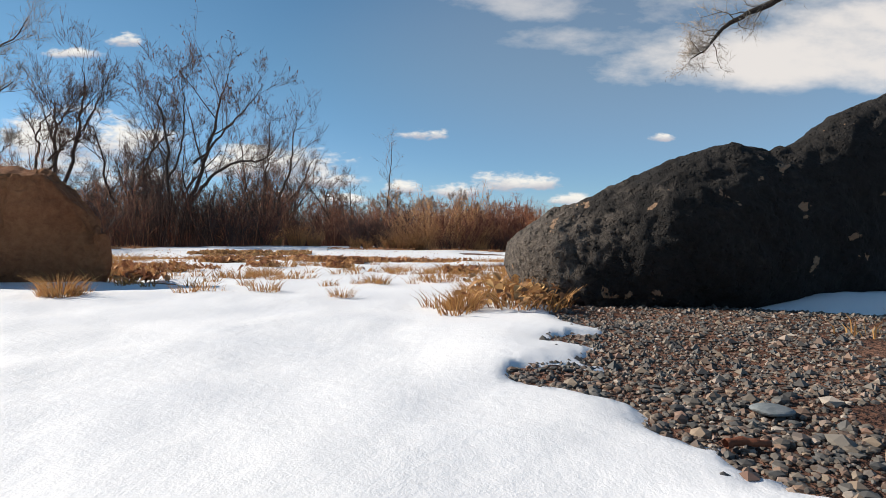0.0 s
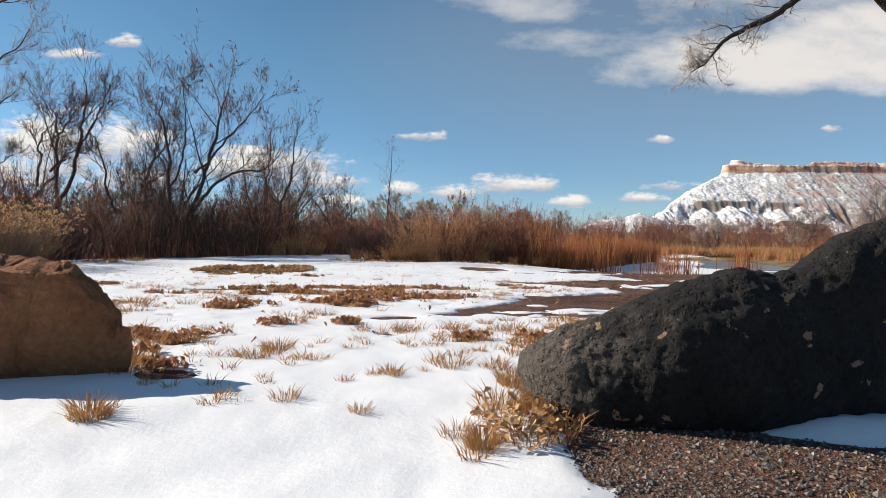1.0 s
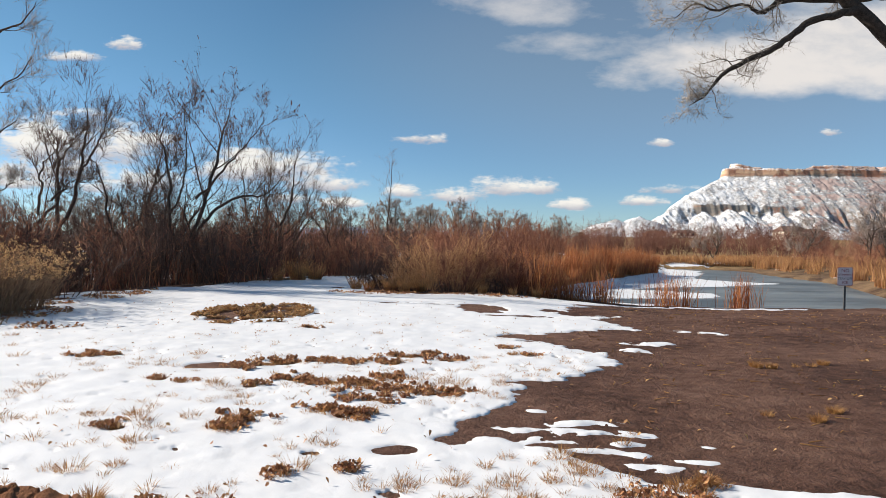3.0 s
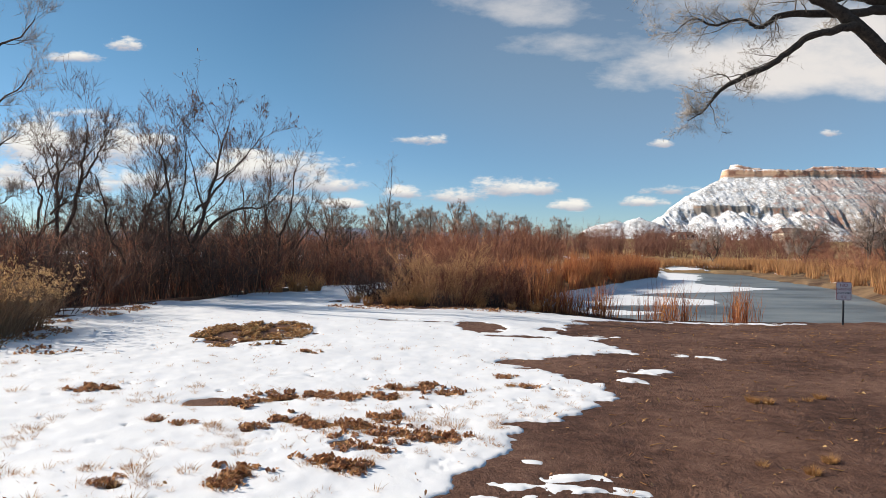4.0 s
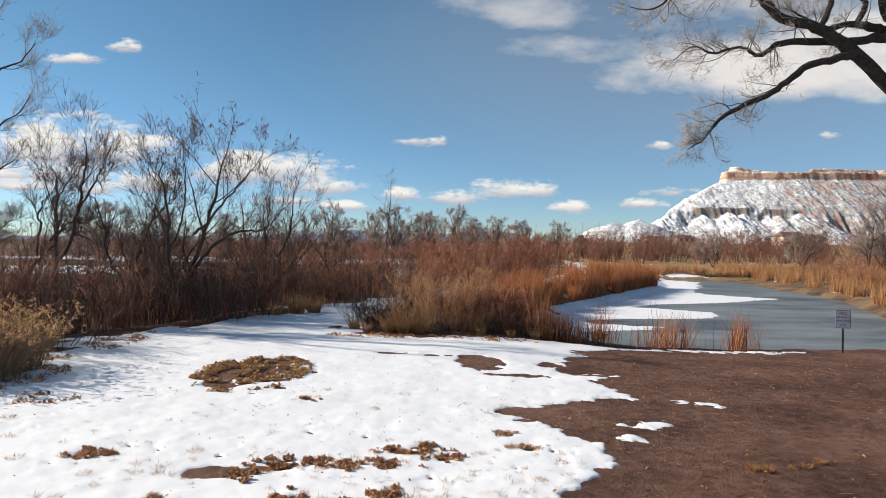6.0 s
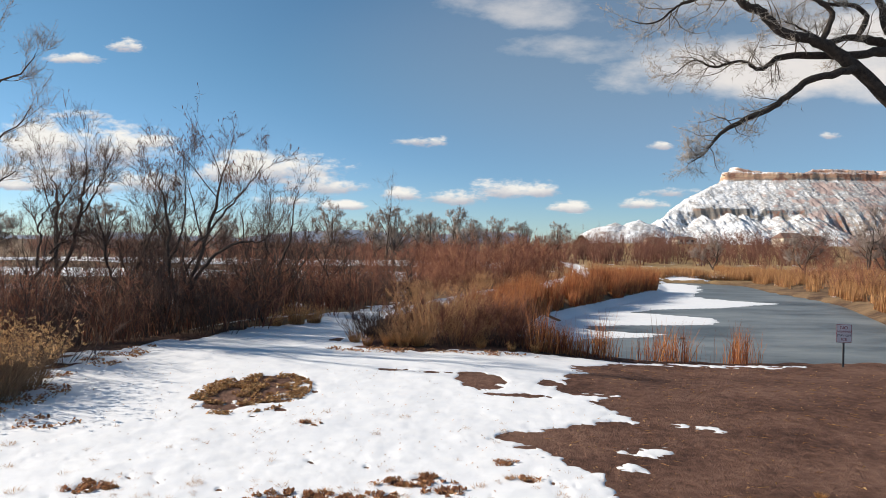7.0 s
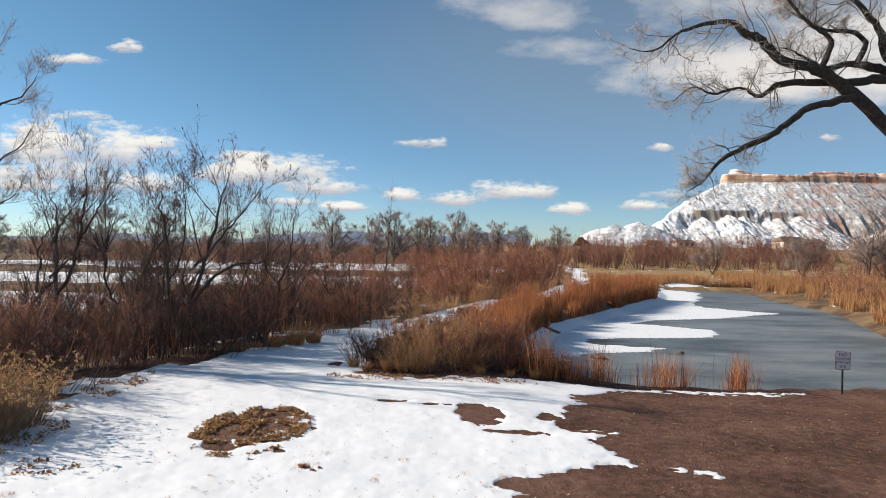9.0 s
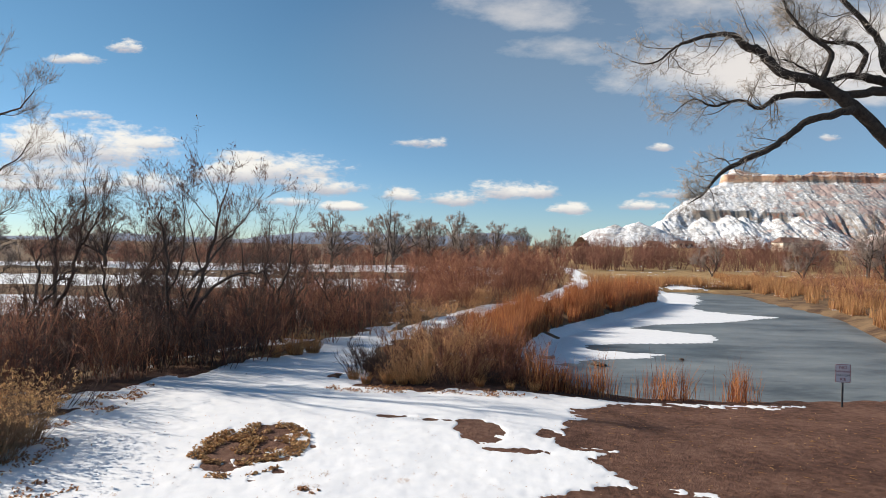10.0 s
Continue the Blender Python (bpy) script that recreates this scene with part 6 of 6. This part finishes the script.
def on_the_ice():
    rng = np.random.default_rng(70)
    pts, r = bough(rng, (0, 0, 0), (1, -0.25, 0.05), 0.9, 0.11, 6, 0.05, 0.0, 0.8)
    me = lines_mesh("log", [(pts, r)], M_TWIG, 9)
    bm = bmesh.new()
    bm.from_mesh(me)
    bmesh.ops.holes_fill(bm, edges=[e for e in bm.edges if e.is_boundary], sides=0)
    bm.to_mesh(me)
    bm.free()
    log = tagged(new("log", me), "short pale log frozen into the pond ice", "log")
    log.location = (5.3, 38.0, POND + 0.06)
    for x, y, s in ((8.44, 36.2, 0.30), (8.75, 36.1, 0.2), (14.2, 38.5, 0.16), (8.2, 36.3, 0.16)):
        bm = bmesh.new()
        bmesh.ops.create_icosphere(bm, subdivisions=3, radius=s)
        for v in bm.verts:
            v.co *= 1 + 0.6 * noise.noise(v.co * 5 + Vector((x, y, 0)))
            v.co.z *= 0.6
        me = bpy.data.meshes.new("stone")
        bm.to_mesh(me)
        bm.free()
        me.materials.append(M_BASALT)
        tagged(new("stone", me), "dark stone sticking out of the ice", "stone", "stones in the ice").location = (x, y, POND + 0.03)


on_the_ice()


# ---------------------------------------------------------------- the far country
def mesa():
    """A flat-topped mountain of stepped cliffs and gullied slopes."""
    nx, ny = 460, 230
    X, Y = np.meshgrid(np.linspace(400, 1900, nx), np.linspace(1780, 2420, ny))
    u = fbm(X * 0.006, Y * 0.006, 71, 4)
    fan = np.abs(fbm(X * 0.021 + 0.5 * u, Y * 0.004, 72, 4))
    rill = np.abs(fbm(X * 0.09 + u, Y * 0.012, 74, 3))
    nose = np.interp(X, (400, 560, 700, 850, 1000, 1200, 1900), (2060, 2010, 1985, 1960, 1940, 1915, 1890))
    front = (Y - nose) * 0.95 + 14 * u
    front = front + (45 * (0.22 - fan) + 6 * (0.2 - rill)) * ss(150, 95, front) + 3 * (0.22 - fan)
    left = X * 2000 / Y - 546 + 10 * u + 12 * fbm(X * 0.03, Y * 0.012, 75, 4)
    d = -14 * np.log(np.exp(-np.clip(front, -200, 900) / 14) + np.exp(-np.clip(left, -200, 900) / 14))
    cliffs = np.interp(d, (-120, 0, 30, 118, 130, 138, 300, 303, 308, 332, 336, 700), (-10, -3, 4, 72, 104, 138, 248, 251, 281, 289, 303, 306))
    slope = np.interp(d, (-120, 0, 30, 150, 300, 336, 700), (-10, -3, 4, 142, 248, 290, 304))
    broken = ss(-0.3, -0.05, fbm(X * 0.017, Y * 0.01, 77, 4)) * ss(1250, 900, X)
    keep = np.where(d > 220, ss(-0.62, -0.4, fbm(X * 0.012, Y * 0.01, 78, 3)), broken)
    Z = slope + (cliffs - slope) * keep
    Z = Z + (0.2 - fan) * np.interp(d, (0, 20, 110, 140, 260, 300), (0, 8, 10, 6, 5, 0)) + (0.2 - rill) * np.interp(d, (10, 60, 130, 150, 290, 300), (0, 5, 6, 2.5, 2, 0))
    # spurs of scree below the cliff: ridged cones
    rng = np.random.default_rng(84)
    wob = 22 * fbm(X * 0.016, Y * 0.016, 85, 5)
    for i in range(64):
        cx = rng.uniform(480, 1850)
        foot = np.interp(cx, (400, 560, 700, 850, 1000, 1200, 1900), (2060, 2010, 1985, 1960, 1940, 1915, 1890))
        far_back = rng.random() < 0.5 and cx > 640
        cy = foot + (rng.uniform(95, 130) if far_back else rng.uniform(20, 70))
        top = rng.uniform(92, 118) if far_back else rng.uniform(38, 70)
        ax, ay = np.abs(X - cx + wob), (Y - cy)
        run = np.where(ay < 0, np.hypot(ax * 1.0, ay * 0.72), np.hypot(ax, ay * 0.4))
        Z = np.maximum(Z, top - 0.66 * run + (0.2 - rill) * 11 + wob * 0.3)
    Z = np.maximum(Z, (82 - 0.52 * np.hypot((X - 498 + wob) * 0.85, (Y - 2000) * 0.8)) * (X < 700))
    Z = np.maximum(Z, (90 - 0.52 * np.hypot((X - 580 + wob) * 0.8, (Y - 1990) * 0.8)) * (X < 760))
    Z = Z + 4 * fbm(X * 0.04, Y * 0.04, 73, 4) + 3 * fbm(X * 0.15, Y * 0.15, 79, 3)
    across = X * 2000 / Y
    Z = Z - np.interp(across, (900, 950, 1080, 1110, 1140, 1300, 1900), (0, 15, 26, 24, 8, 10, 14)) * ss(306, 322, d)
    # the front swings towards the viewer as it runs east
    near = (1 - 0.10 * np.clip((X - 750) / 1150, 0, 1))[..., None]
    v = (np.stack([X, Y, Z], axis=-1) * near).reshape(-1, 3)
    me = mesh_np("mesa", v, [grid_faces(ny, nx)[:, ::-1]], M_MESA)
    tagged(new("mesa", me), "snow-dusted mesa with banded sandstone cliffs", "mountain", kind="structure")


mesa()


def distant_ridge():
    """Low hills on the skyline, their distance haze painted as blue-grey colour."""
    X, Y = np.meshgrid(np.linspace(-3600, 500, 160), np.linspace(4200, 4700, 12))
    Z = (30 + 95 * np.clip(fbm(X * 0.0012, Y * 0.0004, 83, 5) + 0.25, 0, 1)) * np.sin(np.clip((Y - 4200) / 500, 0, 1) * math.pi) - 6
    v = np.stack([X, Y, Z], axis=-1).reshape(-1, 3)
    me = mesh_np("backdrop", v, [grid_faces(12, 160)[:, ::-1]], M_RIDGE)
    tagged(new("backdrop", me), "far hills on the skyline in painted blue-grey haze", "hills", kind="structure")


# the blue-grey of the air between is put into the hills' colour
M_RIDGE = plain("haze_tinted_hills", (0.13, 0.17, 0.25), (0.30, 0.35, 0.43), 0.004, 1.0, 0.0)
distant_ridge()


def far_trees():
    rng = np.random.default_rng(81)
    old = []
    for i, (x, y, h) in enumerate(((-34.5, 167, 14.5), (-18.5, 176, 15.5), (0.0, 174, 14.5), (-8.5, 186, 14), (-26, 190, 13))):
        crown = []
        for k in range(12):
            a = k * 2.4 + rng.uniform(-0.3, 0.3)
            rise = radians(12 + 78 * ((k * 5) % 12) / 11)
            out, up = h * 0.52 * math.cos(rise), h * (0.36 + 0.60 * math.sin(rise))
            fork = h * rng.uniform(0.14, 0.26)
            crown.append(([(0, 0, -0.3 if k == 0 else fork * 0.6), (0, 0, fork), (0.5 * out * math.cos(a), 0.5 * out * math.sin(a), fork + 0.62 * (up - fork)), (out * math.cos(a), out * math.sin(a), up)], 0.55 if k == 0 else 0.26, 0.04))
        old.append(bare_tree("cottonwood_tree", "spreading leafless old cottonwood across the field", on_ground(x, y), [], 90 + i, 6, 6, 7, 1.0, 60, bark=M_DARKBARK, shoot_mat=M_GREYTWIG, ratio=0.30, shoot_r=0.036, first=0.4, far=True, lift=0.02, group="far cottonwoods", stem_lines=crown, wander=0.15))
    for x, y, k, s in ((-104, 165, 2, 0.95), (-88, 150, 3, 1.0), (-66, 170, 4, 0.9), (12, 200, 2, 0.9), (20, 190, 3, 0.85), (-128, 160, 0, 1.0), (-112, 142, 0, 0.85), (-75, 155, 1, 0.8), (4, 192, 0, 0.85), (36, 225, 2, 0.85), (-12, 200, 1, 0.9)):
        copy_thing(old[k], Matrix.Translation(on_ground(x, y)) @ Matrix.Rotation(rng.uniform(0, 6.3), 4, "Z") @ Matrix.Scale(s, 4))
    for i, (x, y, h) in enumerate(((78, 118, 10), (84, 122, 11), (90, 119, 10), (70, 125, 8.5), (95, 128, 12), (62, 150, 8))):
        bare_tree("tree", "leafless tree on the far bank", on_ground(x, y), [((0, 0), (0.1, 0, 1), h, 0.26), ((0.2, 0), (-0.35, 0.1, 1), h * 0.75, 0.18)], 110 + i, 10, 7, 7, 1.1, 48, bark=M_DARKBARK, shoot_mat=M_GREYTWIG, far=True, ratio=0.5, shoot_r=0.024, group="far bank trees")


far_trees()


def belt(name, label, spots, count, width, height, r, material, seed):
    """Far scrub woods, as one mass of stems."""
    rng = np.random.default_rng(seed)
    bag = Bag()
    for x, y, s in spots:
        o = np.array([x, y, GZ(x, y)])
        for B, M, T, rr in bush(rng, count, width * s, height * s, r, 0.55, 4, 0.15, 0.5):
            v, q, t = stems(B + o, None, T + o, rr, rr * 0.7)
            bag.add(v, q, t)
    tagged(new(name, bag.mesh(name, material)), label, "woods", kind="stuff")


def far_woods():
    rng = np.random.default_rng(91)
    spots = []
    for i in range(240):
        x = rng.uniform(32, 210)
        y = 168 + rng.uniform(0, 75) + 0.08 * x
        spots.append((x, y, rng.uniform(0.7, 1.3)))
    belt("far_woods", "belt of leafless reddish-brown woods beyond the meadow", spots, 60, 4.8, 8.6, 0.05, M_WOODS, 92)
    spots = []
    for i in range(330):
        y = rng.uniform(135, 250)
        x = -y * 0.78 + rng.uniform(0, 1) * (y * 0.78 + 30)
        spots.append((x, y + 20, rng.uniform(0.6, 1.2)))
    belt("far_woods", "belt of leafless brown woods across the field", spots, 46, 4.5, 7.5, 0.045, M_WOODS, 93)
    spots = []
    for i in range(110):
        y = rng.uniform(45, 75)
        x = np.interp(y, *BRUSH_LINE) - 12 - rng.uniform(0, 40)
        spots.append((x, y, rng.uniform(0.6, 1.1)))
    belt("scrub", "low leafless scrub in the wet field", spots, 55, 2.0, 2.4, 0.014, M_REDTWIG, 94)


far_woods()

M_STUCCO = plain("stucco", (0.60, 0.52, 0.43), (0.74, 0.66, 0.56), 0.6, 0.9, 0.2, 0.02)
M_ROOF = plain("brown_shingles", (0.15, 0.09, 0.07), (0.24, 0.15, 0.12), 0.8, 0.9, 0.4, 0.05, 8.0)
M_PANE = plain("dark_window", (0.03, 0.035, 0.04), (0.06, 0.07, 0.08), 0.5, 0.25, 0.0, spec=0.5)


def house(x, y, w, d, h, roof, turn, label, seed):
    root = thing("house", label, "house", "houses below the mesa", m=Matrix.Translation((x, y, GZ(x, y) - 0.3)) @ Matrix.Rotation(radians(turn), 4, "Z"))
    bm = bmesh.new()
    box(bm, -w / 2, w / 2, -d / 2, d / 2, 0, h)
    part("wall", bm, M_STUCCO, root)
    bm = bmesh.new()
    e = 0.5
    a = [bm.verts.new(p) for p in ((-w / 2 - e, -d / 2 - e, h - 0.05), (w / 2 + e, -d / 2 - e, h - 0.05), (w / 2 + e, d / 2 + e, h - 0.05), (-w / 2 - e, d / 2 + e, h - 0.05), (-w / 2 + d * 0.15, 0, h + roof), (w / 2 - d * 0.15, 0, h + roof))]
    for f in ((0, 1, 5, 4), (2, 3, 4, 5), (3, 0, 4), (1, 2, 5), (3, 2, 1, 0)):
        bm.faces.new([a[i] for i in f])
    part("roof", bm, M_ROOF, root)
    for i in range(3):
        bm = bmesh.new()
        cx = -w / 2 + w * (i + 0.7) / 3.4
        box(bm, cx - 0.7, cx + 0.7, -d / 2 - 0.06, -d / 2 + 0.02, 1.0, 2.3)
        part("window", bm, M_PANE, root)
    return root


house(164, 306, 13, 9, 4.4, 2.6, 8, "tan stucco house with a brown hipped roof", 1)
house(176, 310, 12, 8, 3.4, 2.2, -6, "low tan house with a brown roof", 2)
house(118, 322, 10, 7, 2.4, 1.6, 4, "low brown house beyond the trees", 3)
house(103, 325, 8, 7, 2.4, 1.4, 0, "low brown house beyond the trees", 4)
